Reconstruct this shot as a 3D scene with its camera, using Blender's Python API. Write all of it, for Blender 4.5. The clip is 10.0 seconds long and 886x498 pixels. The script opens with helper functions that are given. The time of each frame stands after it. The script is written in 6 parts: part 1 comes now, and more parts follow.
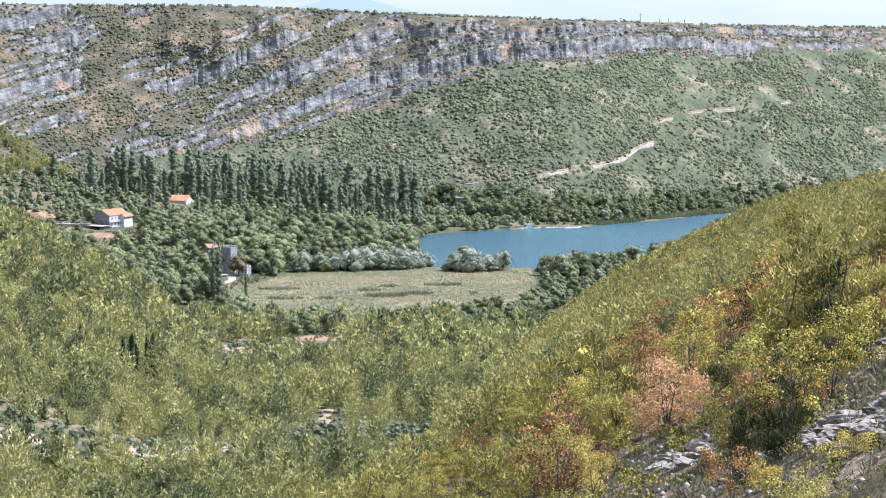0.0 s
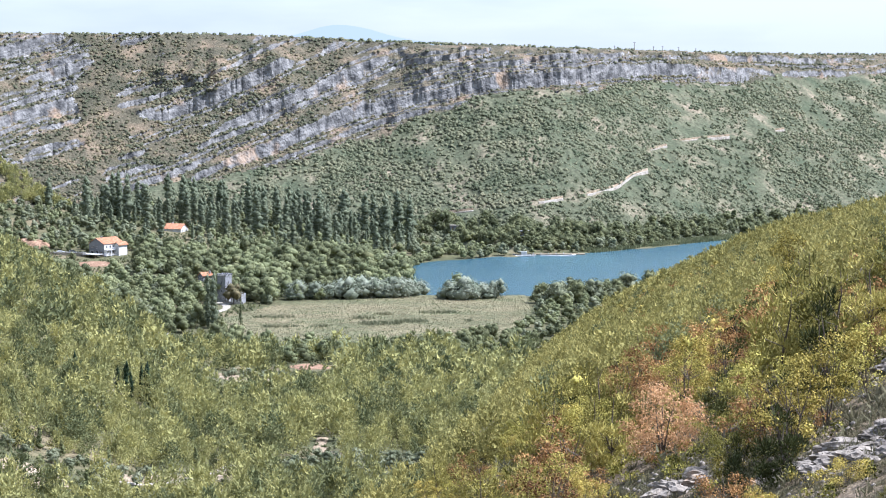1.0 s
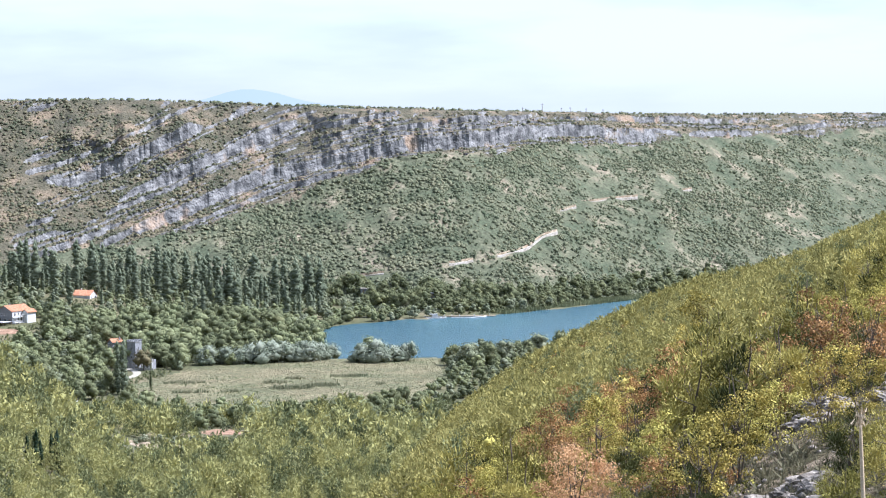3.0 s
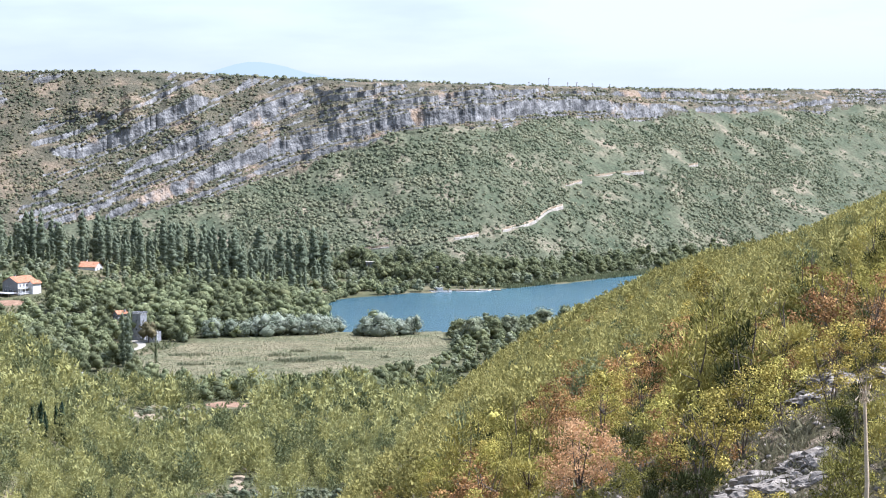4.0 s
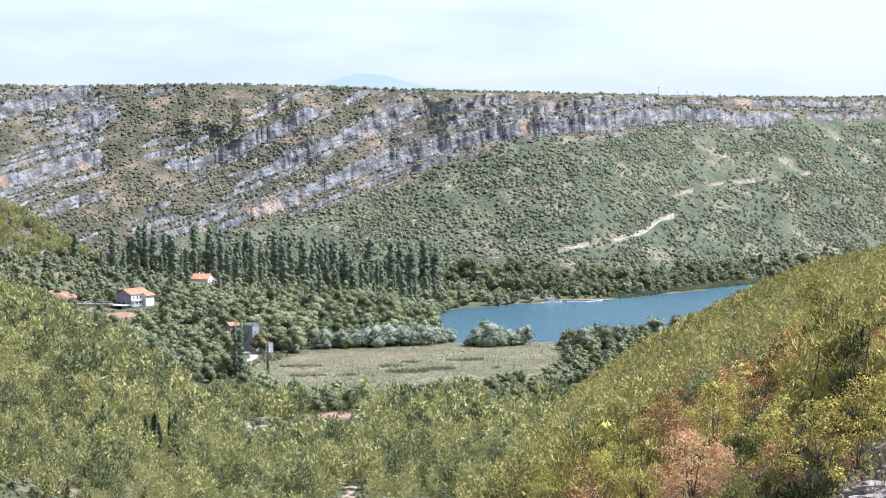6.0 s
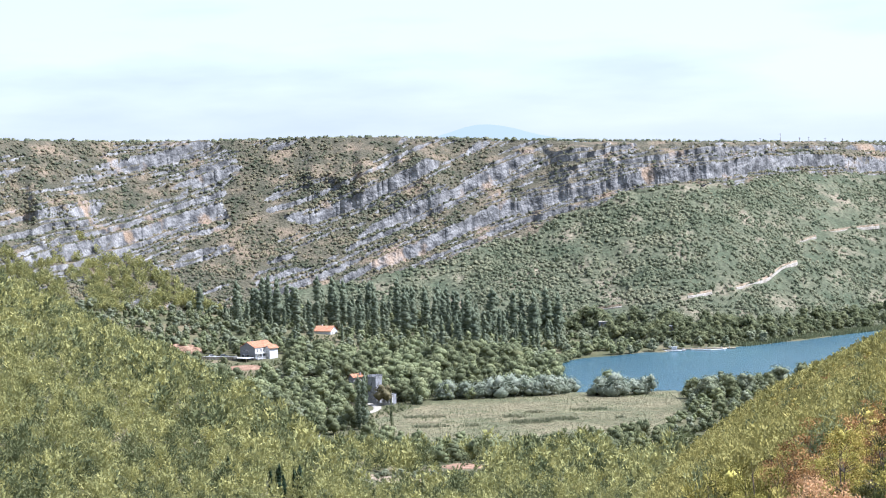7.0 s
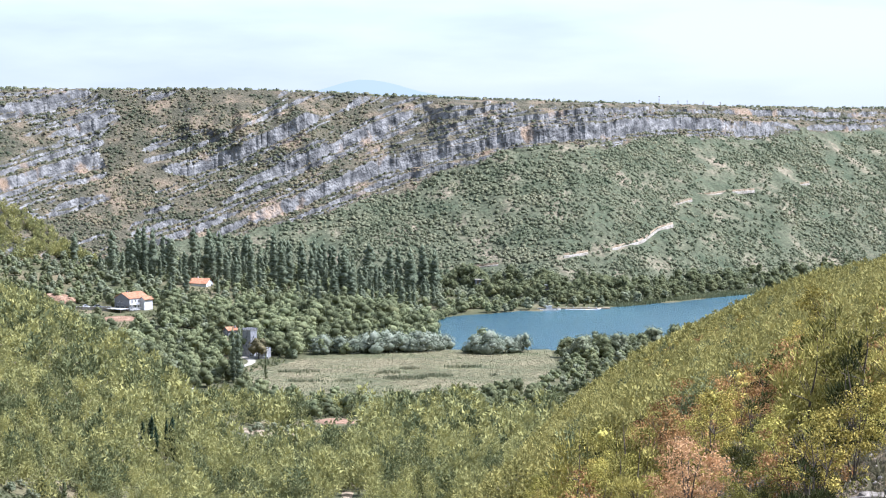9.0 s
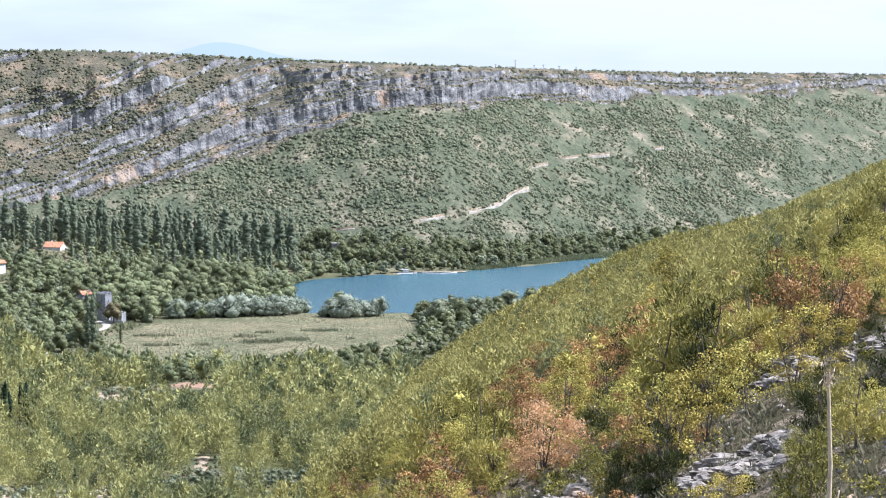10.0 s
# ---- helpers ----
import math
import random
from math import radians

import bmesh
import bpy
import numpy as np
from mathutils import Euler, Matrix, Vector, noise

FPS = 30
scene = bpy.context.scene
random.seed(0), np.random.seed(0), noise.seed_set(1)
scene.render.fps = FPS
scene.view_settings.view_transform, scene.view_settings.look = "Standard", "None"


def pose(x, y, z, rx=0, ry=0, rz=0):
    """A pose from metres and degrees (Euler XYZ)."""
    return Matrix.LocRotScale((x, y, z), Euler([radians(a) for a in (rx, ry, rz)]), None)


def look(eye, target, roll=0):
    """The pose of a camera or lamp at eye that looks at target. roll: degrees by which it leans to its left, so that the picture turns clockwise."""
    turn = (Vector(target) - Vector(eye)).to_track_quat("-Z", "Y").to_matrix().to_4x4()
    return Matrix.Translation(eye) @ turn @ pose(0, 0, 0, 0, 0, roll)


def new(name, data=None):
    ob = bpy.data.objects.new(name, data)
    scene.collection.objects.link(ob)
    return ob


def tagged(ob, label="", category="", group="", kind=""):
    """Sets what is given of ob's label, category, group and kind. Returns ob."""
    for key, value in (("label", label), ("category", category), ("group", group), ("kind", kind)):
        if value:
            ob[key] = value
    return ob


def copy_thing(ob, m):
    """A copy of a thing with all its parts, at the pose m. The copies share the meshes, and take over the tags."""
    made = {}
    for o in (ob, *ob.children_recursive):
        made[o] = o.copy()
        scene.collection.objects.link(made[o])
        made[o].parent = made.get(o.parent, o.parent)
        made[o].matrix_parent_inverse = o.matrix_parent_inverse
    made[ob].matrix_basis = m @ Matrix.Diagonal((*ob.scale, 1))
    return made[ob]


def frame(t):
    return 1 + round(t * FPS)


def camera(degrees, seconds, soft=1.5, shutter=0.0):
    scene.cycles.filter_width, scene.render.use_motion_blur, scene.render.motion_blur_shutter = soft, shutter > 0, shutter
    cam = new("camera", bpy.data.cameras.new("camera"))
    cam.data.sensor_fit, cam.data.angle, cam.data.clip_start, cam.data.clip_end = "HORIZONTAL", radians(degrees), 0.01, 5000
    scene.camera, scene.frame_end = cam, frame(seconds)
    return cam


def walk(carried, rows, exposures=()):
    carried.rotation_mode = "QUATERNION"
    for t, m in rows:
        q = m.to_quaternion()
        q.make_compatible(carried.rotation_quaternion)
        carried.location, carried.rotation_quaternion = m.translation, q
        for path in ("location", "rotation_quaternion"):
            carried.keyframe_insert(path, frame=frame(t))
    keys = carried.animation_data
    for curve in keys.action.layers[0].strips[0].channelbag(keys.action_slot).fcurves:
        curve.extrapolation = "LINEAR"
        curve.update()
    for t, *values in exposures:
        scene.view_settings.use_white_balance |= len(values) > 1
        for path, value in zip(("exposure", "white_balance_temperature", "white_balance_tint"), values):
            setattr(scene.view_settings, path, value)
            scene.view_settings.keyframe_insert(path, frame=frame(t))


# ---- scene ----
# The camera turns in the hand on one spot of the hillside; z = 0 is the lake.
cam = camera(22.0, 10.0, soft=1.1)
EYE = 125.0
ROWS = [  # seconds, pitch, roll, yaw
    (0.0, -5.820, -0.000, 0.000),
    (0.5, -5.739, 0.218, 0.192),
    (1.0, -5.121, 0.093, -0.143),
    (1.5, -4.359, 0.158, -0.957),
    (2.0, -3.649, 0.380, -1.975),
    (2.5, -3.438, 0.654, -2.407),
    (4.0, -4.213, 0.264, -2.277),
    (4.5, -4.451, 0.223, -1.719),
    (5.0, -4.438, 0.417, -0.994),
    (6.5, -3.338, 1.117, 1.656),
    (7.0, -2.599, 1.609, 3.484),
    (7.5, -2.187, 1.817, 5.135),
    (8.0, -2.475, 1.185, 4.604),
    (8.5, -3.089, 0.621, 2.438),
    (9.0, -3.754, 0.213, 0.478),
    (9.5, -4.289, -0.205, -1.675),
    (10.0, -4.672, -0.067, -3.115),
]
walk(cam, [(t, pose(0, 0, EYE, 90 + p, r, w)) for t, p, r, w in ROWS], [(0.0, 1.69, 5420, 16), (10.0, 1.69, 5420, 16)])

# ---- sky and sun ----
SUN_AZ, SUN_EL = 87.0, 54.0  # degrees to the right of the valley's axis, and up
world = bpy.data.worlds.new("sky")
scene.world = world
world.use_nodes = True
wt = world.node_tree
wn, wl = wt.nodes, wt.links
wn.clear()
w_out = wn.new("ShaderNodeOutputWorld")
w_bg = wn.new("ShaderNodeBackground")
w_sky = wn.new("ShaderNodeTexSky")
w_sky.sky_type = "NISHITA"
w_sky.sun_disc = False
w_sky.sun_elevation = radians(SUN_EL)
w_sky.sun_rotation = radians(SUN_AZ)
w_sky.air_density, w_sky.dust_density, w_sky.ozone_density = 1.0, 0.7, 1.5
w_tc = wn.new("ShaderNodeTexCoord")
w_map = wn.new("ShaderNodeMapping")
w_map.inputs["Scale"].default_value = (3.0, 3.0, 16.0)
w_noise = wn.new("ShaderNodeTexNoise")
w_noise.inputs["Scale"].default_value = 2.2
w_noise.inputs["Detail"].default_value = 6.0
w_ramp = wn.new("ShaderNodeValToRGB")
w_ramp.color_ramp.elements[0].position, w_ramp.color_ramp.elements[1].position = 0.46, 0.74
w_ramp.color_ramp.elements[0].color, w_ramp.color_ramp.elements[1].color = (0.82, 0.82, 0.82, 1), (0.97, 0.97, 0.97, 1)
w_mix = wn.new("ShaderNodeMixRGB")
w_mix.inputs[2].default_value = (1.56, 1.70, 1.87, 1)
wl.new(w_tc.outputs["Generated"], w_map.inputs[0])
wl.new(w_map.outputs[0], w_noise.inputs["Vector"])
wl.new(w_noise.outputs[0], w_ramp.inputs[0])
wl.new(w_ramp.outputs[0], w_mix.inputs[0])
wl.new(w_sky.outputs[0], w_mix.inputs[1])
wl.new(w_mix.outputs[0], w_bg.inputs[0])
w_bg.inputs[1].default_value = 0.145
wl.new(w_bg.outputs[0], w_out.inputs[0])

sun_data = bpy.data.lights.new("sun", "SUN")
sun_data.energy, sun_data.angle, sun_data.color = 3.35, radians(0.6), (1.0, 0.96, 0.9)
sun = new("sun", sun_data)
sa, se = radians(SUN_AZ), radians(SUN_EL)
sun.matrix_world = look((math.sin(sa) * math.cos(se) * 900, math.cos(sa) * math.cos(se) * 900, math.sin(se) * 900), (0, 0, 0))

# ---- materials ----
def base_mat(name, rough=0.8, spec=0.2):
    m = bpy.data.materials.new(name)
    m.use_nodes = True
    nt = m.node_tree
    b = nt.nodes["Principled BSDF"]
    b.inputs["Roughness"].default_value = rough
    b.inputs["Specular IOR Level"].default_value = spec
    return m, nt, b


def node(nt, kind, **inputs):
    n = nt.nodes.new("ShaderNode" + kind)
    for k, v in inputs.items():
        n.inputs[k].default_value = v
    return n


def where(nt):
    return nt.nodes.new("ShaderNodeNewGeometry").outputs["Position"]


def noise_tex(nt, scale, detail=4.0, vec=None, stretch=None):
    n = node(nt, "TexNoise", Scale=scale, Detail=detail)
    v = vec or where(nt)
    if stretch:
        mp = nt.nodes.new("ShaderNodeMapping")
        mp.inputs["Scale"].default_value = stretch
        nt.links.new(v, mp.inputs[0])
        v = mp.outputs[0]
    nt.links.new(v, n.inputs["Vector"])
    return n.outputs[0]


def ramp(nt, fac, *stops):
    r = nt.nodes.new("ShaderNodeValToRGB")
    e = r.color_ramp.elements
    while len(e) < len(stops):
        e.new(0.5)
    for el, (p, c) in zip(e, stops):
        el.position = p
        el.color = (*c, 1) if len(c) == 3 else (c[0], c[0], c[0], 1)
    nt.links.new(fac, r.inputs[0])
    return r.outputs[0]


def mixed(nt, fac, a, b, mode="MIX"):
    n = nt.nodes.new("ShaderNodeMixRGB")
    n.blend_type = mode
    for sock, v in zip(n.inputs, (fac, a, b)):
        if isinstance(v, (int, float)):
            sock.default_value = v
        elif isinstance(v, tuple):
            sock.default_value = (*v, 1)
        else:
            nt.links.new(v, sock)
    return n.outputs[0]


def bumped(nt, b, height, strength, dist):
    n = node(nt, "Bump", Strength=strength, Distance=dist)
    nt.links.new(height, n.inputs["Height"])
    nt.links.new(n.outputs[0], b.inputs["Normal"])


def leaf_mat(name, dark, mid, light, patch=0.05, through_light=0.25, by_object=False, leaf_var=0.3, grain=1.3):
    """Foliage: tone by leaf, by patch of the wood, and by plant."""
    m, nt, b = base_mat(name, 0.7, 0.06)
    g = nt.nodes.new("ShaderNodeNewGeometry")
    big = noise_tex(nt, patch, 3.0)
    fine = g.outputs["Random Per Island"]
    mid_mix = node(nt, "Math")
    mid_mix.operation = "MULTIPLY_ADD"
    mid_mix.inputs[1].default_value = leaf_var
    nt.links.new(fine, mid_mix.inputs[0])
    nt.links.new(big, mid_mix.inputs[2])
    val = mid_mix.outputs[0]
    if by_object:
        o = nt.nodes.new("ShaderNodeObjectInfo")
        a2 = node(nt, "Math")
        a2.operation = "MULTIPLY_ADD"
        a2.inputs[1].default_value = 0.45
        nt.links.new(o.outputs["Random"], a2.inputs[0])
        nt.links.new(val, a2.inputs[2])
        a3 = node(nt, "Math")
        a3.operation = "SUBTRACT"
        a3.inputs[1].default_value = 0.22
        nt.links.new(a2.outputs[0], a3.inputs[0])
        val = a3.outputs[0]
    col = ramp(nt, val, (0.36, dark), (0.62, mid), (0.92, light))
    fleck = noise_tex(nt, grain, 5.0)
    col = mixed(nt, 0.85, col, ramp(nt, fleck, (0.32, (0.74,)), (0.5, (1.05,)), (0.68, (1.35,))), "MULTIPLY")
    nt.links.new(col, b.inputs["Base Color"])
    bumped(nt, b, fleck, 0.25, 0.3 / grain)
    tr = nt.nodes.new("ShaderNodeBsdfTranslucent")
    nt.links.new(col, tr.inputs[0])
    ms = nt.nodes.new("ShaderNodeMixShader")
    ms.inputs[0].default_value = through_light
    nt.links.new(b.outputs[0], ms.inputs[1])
    nt.links.new(tr.outputs[0], ms.inputs[2])
    nt.links.new(ms.outputs[0], nt.nodes["Material Output"].inputs[0])
    return m


def plain_mat(name, col, rough=0.8, spec=0.2, var=0.15, scale=1.5):
    m, nt, b = base_mat(name, rough, spec)
    n1 = noise_tex(nt, scale, 5.0)
    d = tuple(c * (1 - var) for c in col)
    l = tuple(min(1, c * (1 + var)) for c in col)
    nt.links.new(ramp(nt, n1, (0.3, d), (0.7, l)), b.inputs["Base Color"])
    bumped(nt, b, noise_tex(nt, scale * 6, 4.0), 0.25, 0.05)
    return m


def soil_mat(name, stops, scale, fine, bump=0.4):
    m, nt, b = base_mat(name, 0.95, 0.1)
    big = ramp(nt, noise_tex(nt, scale, 5.0), *stops)
    speck = ramp(nt, noise_tex(nt, fine, 6.0), (0.34, (0.5,)), (0.64, (1.3,)))
    nt.links.new(mixed(nt, 0.8, big, speck, "MULTIPLY"), b.inputs["Base Color"])
    bumped(nt, b, noise_tex(nt, fine * 1.5, 5.0), bump, 0.3)
    return m


def rock_mat(name, grey=(0.33, 0.335, 0.34), scale=1.0):
    """Weathered limestone: pale and dark grey, vertical streaks, ochre stains."""
    m, nt, b = base_mat(name, 0.93, 0.12)
    dark = tuple(c * 0.5 for c in grey)
    pale = tuple(min(1, c * 1.35) for c in grey)
    body = ramp(nt, noise_tex(nt, 0.35 * scale, 7.0), (0.32, dark), (0.5, grey), (0.7, pale))
    streak = ramp(nt, noise_tex(nt, 0.5 * scale, 5.0, None, (1.6, 1.6, 0.12)), (0.35, (0.55,)), (0.6, (1.1,)))
    col = mixed(nt, 0.7, body, streak, "MULTIPLY")
    ochre = ramp(nt, noise_tex(nt, 0.045 * scale, 4.0), (0.63, (0.0,)), (0.72, (0.75,)))
    col = mixed(nt, ochre, col, (0.4, 0.27, 0.16))
    nt.links.new(col, b.inputs["Base Color"])
    bumped(nt, b, noise_tex(nt, 0.9 * scale, 8.0), 0.7, 0.8 / scale)
    return m


def cliff_mat():
    """The far valley side: limestone where it is steep, dry grass, soil and low scrub where it is not."""
    m, nt, b = base_mat("limestone_scarp", 0.95, 0.1)
    g = nt.nodes.new("ShaderNodeNewGeometry")
    sep = nt.nodes.new("ShaderNodeSeparateXYZ")
    nt.links.new(g.outputs["True Normal"], sep.inputs[0])
    grey = (0.178, 0.172, 0.163)
    body = ramp(nt, noise_tex(nt, 0.13, 8.0), (0.34, (0.075, 0.074, 0.072)), (0.5, grey), (0.68, (0.29, 0.278, 0.258)))
    tilt = nt.nodes.new("ShaderNodeMapping")
    tilt.inputs["Rotation"].default_value = (0, radians(21), 0)
    nt.links.new(g.outputs["Position"], tilt.inputs[0])
    strata = ramp(nt, noise_tex(nt, 0.5, 5.0, tilt.outputs[0], (0.1, 0.3, 1.5)), (0.36, (0.5,)), (0.56, (1.15,)))
    rock = mixed(nt, 0.55, body, strata, "MULTIPLY")
    streak = ramp(nt, noise_tex(nt, 0.3, 5.0, None, (1.6, 1.2, 0.3)), (0.34, (0.6,)), (0.54, (1.1,)))
    rock = mixed(nt, 0.4, rock, streak, "MULTIPLY")
    ochre = ramp(nt, noise_tex(nt, 0.05, 5.0), (0.59, (0.0,)), (0.7, (0.65,)))
    rock = mixed(nt, ochre, rock, (0.37, 0.25, 0.15))
    grass = ramp(nt, noise_tex(nt, 0.05, 6.0), (0.34, (0.07, 0.068, 0.044)), (0.52, (0.115, 0.1, 0.066)), (0.7, (0.24, 0.18, 0.12)))
    grass = mixed(nt, 0.7, grass, ramp(nt, noise_tex(nt, 0.6, 6.0), (0.3, (0.5,)), (0.7, (1.3,))), "MULTIPLY")
    wob = node(nt, "Math")
    wob.operation = "MULTIPLY_ADD"
    wob.inputs[1].default_value = 0.3
    nt.links.new(noise_tex(nt, 0.25, 6.0), wob.inputs[0])
    nt.links.new(sep.outputs[2], wob.inputs[2])
    steep = ramp(nt, wob.outputs[0], (0.70, (1.0,)), (0.80, (0.0,)))
    nt.links.new(mixed(nt, steep, grass, rock), b.inputs["Base Color"])
    bumped(nt, b, noise_tex(nt, 0.5, 9.0), 0.9, 1.6)
    return m


M_CLIFF = cliff_mat()
M_ROCK = rock_mat("pale_limestone", (0.26, 0.225, 0.185), 6.0)
M_GROUND = soil_mat("scrub_floor", ((0.34, (0.075, 0.08, 0.04)), (0.52, (0.115, 0.108, 0.056)), (0.7, (0.19, 0.155, 0.092))), 0.03, 0.8)
M_HILL = soil_mat("stony_hillside", ((0.34, (0.06, 0.054, 0.025)), (0.5, (0.105, 0.084, 0.046)), (0.64, (0.26, 0.2, 0.135))), 0.35, 4.5, 0.9)
M_SLOPE = soil_mat("scrub_slope", ((0.34, (0.07, 0.082, 0.048)), (0.54, (0.11, 0.112, 0.068)), (0.72, (0.25, 0.205, 0.14))), 0.04, 0.45, 0.6)
M_TAN = soil_mat("bare_earth", ((0.36, (0.2, 0.155, 0.1)), (0.5, (0.29, 0.225, 0.15)), (0.66, (0.34, 0.28, 0.2))), 0.2, 1.2)
M_REDSOIL = soil_mat("red_soil", ((0.36, (0.2, 0.125, 0.08)), (0.5, (0.27, 0.165, 0.105)), (0.66, (0.33, 0.22, 0.145))), 0.3, 1.5)
M_GRAVEL = soil_mat("pale_gravel", ((0.36, (0.3, 0.265, 0.21)), (0.5, (0.37, 0.33, 0.27)), (0.66, (0.44, 0.4, 0.34))), 0.15, 1.0)
M_MEADOW = soil_mat("dry_marsh_grass", ((0.36, (0.13, 0.13, 0.07)), (0.5, (0.175, 0.16, 0.09)), (0.64, (0.21, 0.18, 0.105))), 0.035, 0.5)
M_REED = leaf_mat("reed", (0.125, 0.117, 0.068), (0.155, 0.141, 0.083), (0.185, 0.162, 0.097), 0.03, 0.3, False, 0.15)
M_REEDGREEN = leaf_mat("green_reed", (0.12, 0.14, 0.075), (0.165, 0.18, 0.095), (0.2, 0.21, 0.115), 0.04, 0.3, False, 0.15)
M_PINE = leaf_mat("pine_needles", (0.18, 0.19, 0.08), (0.34, 0.325, 0.125), (0.47, 0.43, 0.165), 0.16, 0.26, False, 0.14, 0.5)
# blue and lightness raised in the next two leaf colours, in place of haze
M_BROAD = leaf_mat("broad_leaves", (0.125, 0.142, 0.076), (0.205, 0.218, 0.112), (0.29, 0.288, 0.142), 0.13, 0.5, False, 0.14, 0.45)
M_POPLAR = leaf_mat("poplar_leaves", (0.13, 0.155, 0.1), (0.19, 0.215, 0.138), (0.26, 0.28, 0.175), 0.08, 0.42, False, 0.16, 0.9)
M_WILLOW = leaf_mat("silver_willow_leaves", (0.15, 0.18, 0.12), (0.23, 0.25, 0.178), (0.31, 0.33, 0.25), 0.2, 0.25, False, 0.25, 0.9)
M_CYPRESS = leaf_mat("cypress_leaves", (0.012, 0.022, 0.012), (0.022, 0.036, 0.018), (0.04, 0.055, 0.025), 0.2, 0.1)
# grey-blue is mixed into this scrub colour, standing for haze over the far slope
M_SCRUB = leaf_mat("haze_grey_scrub", (0.09, 0.108, 0.062), (0.165, 0.172, 0.102), (0.25, 0.235, 0.142), 0.06, 0.28, False, 0.2, 0.5)
M_DRYSCRUB = leaf_mat("dry_cliff_scrub", (0.06, 0.072, 0.042), (0.11, 0.112, 0.068), (0.2, 0.168, 0.1), 0.05, 0.2, False, 0.4, 0.8)
M_FRESH = leaf_mat("fresh_green_leaves", (0.165, 0.188, 0.098), (0.24, 0.258, 0.13), (0.32, 0.325, 0.165), 0.13, 0.4, False, 0.2, 0.5)
M_DARKPINE = leaf_mat("dark_pine_needles", (0.09, 0.105, 0.05), (0.155, 0.168, 0.075), (0.25, 0.245, 0.11), 0.1, 0.22, False, 0.2, 0.8)
M_OLIVE = leaf_mat("olive_leaves", (0.14, 0.16, 0.095), (0.215, 0.23, 0.14), (0.3, 0.305, 0.2), 0.2, 0.3, False, 0.2, 0.9)
M_OAK = leaf_mat("oak_leaves", (0.045, 0.048, 0.012), (0.225, 0.203, 0.044), (0.45, 0.395, 0.1), 0.25, 0.09, True, 0.42, 5.0)
M_SHRUB = leaf_mat("yellowing_leaves", (0.1, 0.085, 0.02), (0.29, 0.235, 0.052), (0.49, 0.39, 0.1), 0.25, 0.1, True, 0.42, 5.0)
M_BROWN = leaf_mat("withered_leaves", (0.1, 0.055, 0.025), (0.28, 0.15, 0.058), (0.44, 0.26, 0.1), 0.25, 0.1, True, 0.4, 5.0)
M_ORANGE = leaf_mat("dry_orange_leaves", (0.36, 0.2, 0.09), (0.52, 0.31, 0.15), (0.66, 0.44, 0.24), 0.6, 0.35, False, 0.3, 6.0)
M_JUNIPER = leaf_mat("juniper_leaves", (0.018, 0.022, 0.008), (0.045, 0.052, 0.018), (0.1, 0.105, 0.035), 0.3, 0.15, True, 0.3, 5.0)
M_YPINE = leaf_mat("young_pine_needles", (0.1, 0.095, 0.024), (0.26, 0.23, 0.06), (0.42, 0.36, 0.105), 0.2, 0.12, True, 0.34, 4.0)
M_HPINE = leaf_mat("hillside_pine_needles", (0.125, 0.125, 0.042), (0.29, 0.262, 0.086), (0.43, 0.375, 0.13), 0.3, 0.24, False, 0.22, 1.2)
M_RUSSET = leaf_mat("russet_leaves", (0.1, 0.09, 0.05), (0.155, 0.135, 0.072), (0.22, 0.185, 0.1), 0.3, 0.25, False, 0.2, 0.9)
M_BARK = plain_mat("bark", (0.11, 0.09, 0.07), 0.95, 0.05, 0.35, 3.0)


def water_mat():
    m, nt, b = base_mat("lake_water", 0.22, 0.5)
    b.inputs["IOR"].default_value = 1.33
    tint = ramp(nt, noise_tex(nt, 0.012, 4.0, None, (1.0, 0.35, 1.0)), (0.4, (0.04, 0.095, 0.125)), (0.62, (0.06, 0.125, 0.15)))
    nt.links.new(tint, b.inputs["Base Color"])
    bumped(nt, b, noise_tex(nt, 0.9, 5.0, None, (1.0, 0.45, 1.0)), 1.0, 0.5)
    return m


M_WATER = water_mat()


# ---- the lie of the land ----
def sstep(a, b, v):
    t = np.clip((v - a) / (b - a), 0, 1)
    return t * t * (3 - 2 * t)


def soft_interp(v, xs, ys, width):
    return sum(np.interp(v + k * width, xs, ys) for k in (-1, -0.5, 0, 0.5, 1)) / 5


def vnoise(x, y, seed=0):
    """Smooth value noise on arrays, -1 to 1."""
    xi, yi = np.floor(x).astype(np.int64), np.floor(y).astype(np.int64)
    fx, fy = x - xi, y - yi
    fx, fy = fx * fx * (3 - 2 * fx), fy * fy * (3 - 2 * fy)

    def hsh(i, j):
        n = (i * 374761393 + j * 668265263 + seed * 1442695041) & 0xFFFFFFFF
        n = ((n ^ (n >> 13)) * 1274126177) & 0xFFFFFFFF
        return ((n ^ (n >> 16)) & 0xFFFF) / 32767.5 - 1

    a = hsh(xi, yi) * (1 - fx) + hsh(xi + 1, yi) * fx
    b = hsh(xi, yi + 1) * (1 - fx) + hsh(xi + 1, yi + 1) * fx
    return a * (1 - fy) + b * fy


def fbm(x, y, octaves=4, seed=0):
    s, amp, tot = 0.0, 1.0, 0.0
    for k in range(octaves):
        s = s + amp * vnoise(x * 2 ** k + 17.3 * k, y * 2 ** k - 9.1 * k, seed + k)
        tot += amp
        amp *= 0.5
    return s / tot


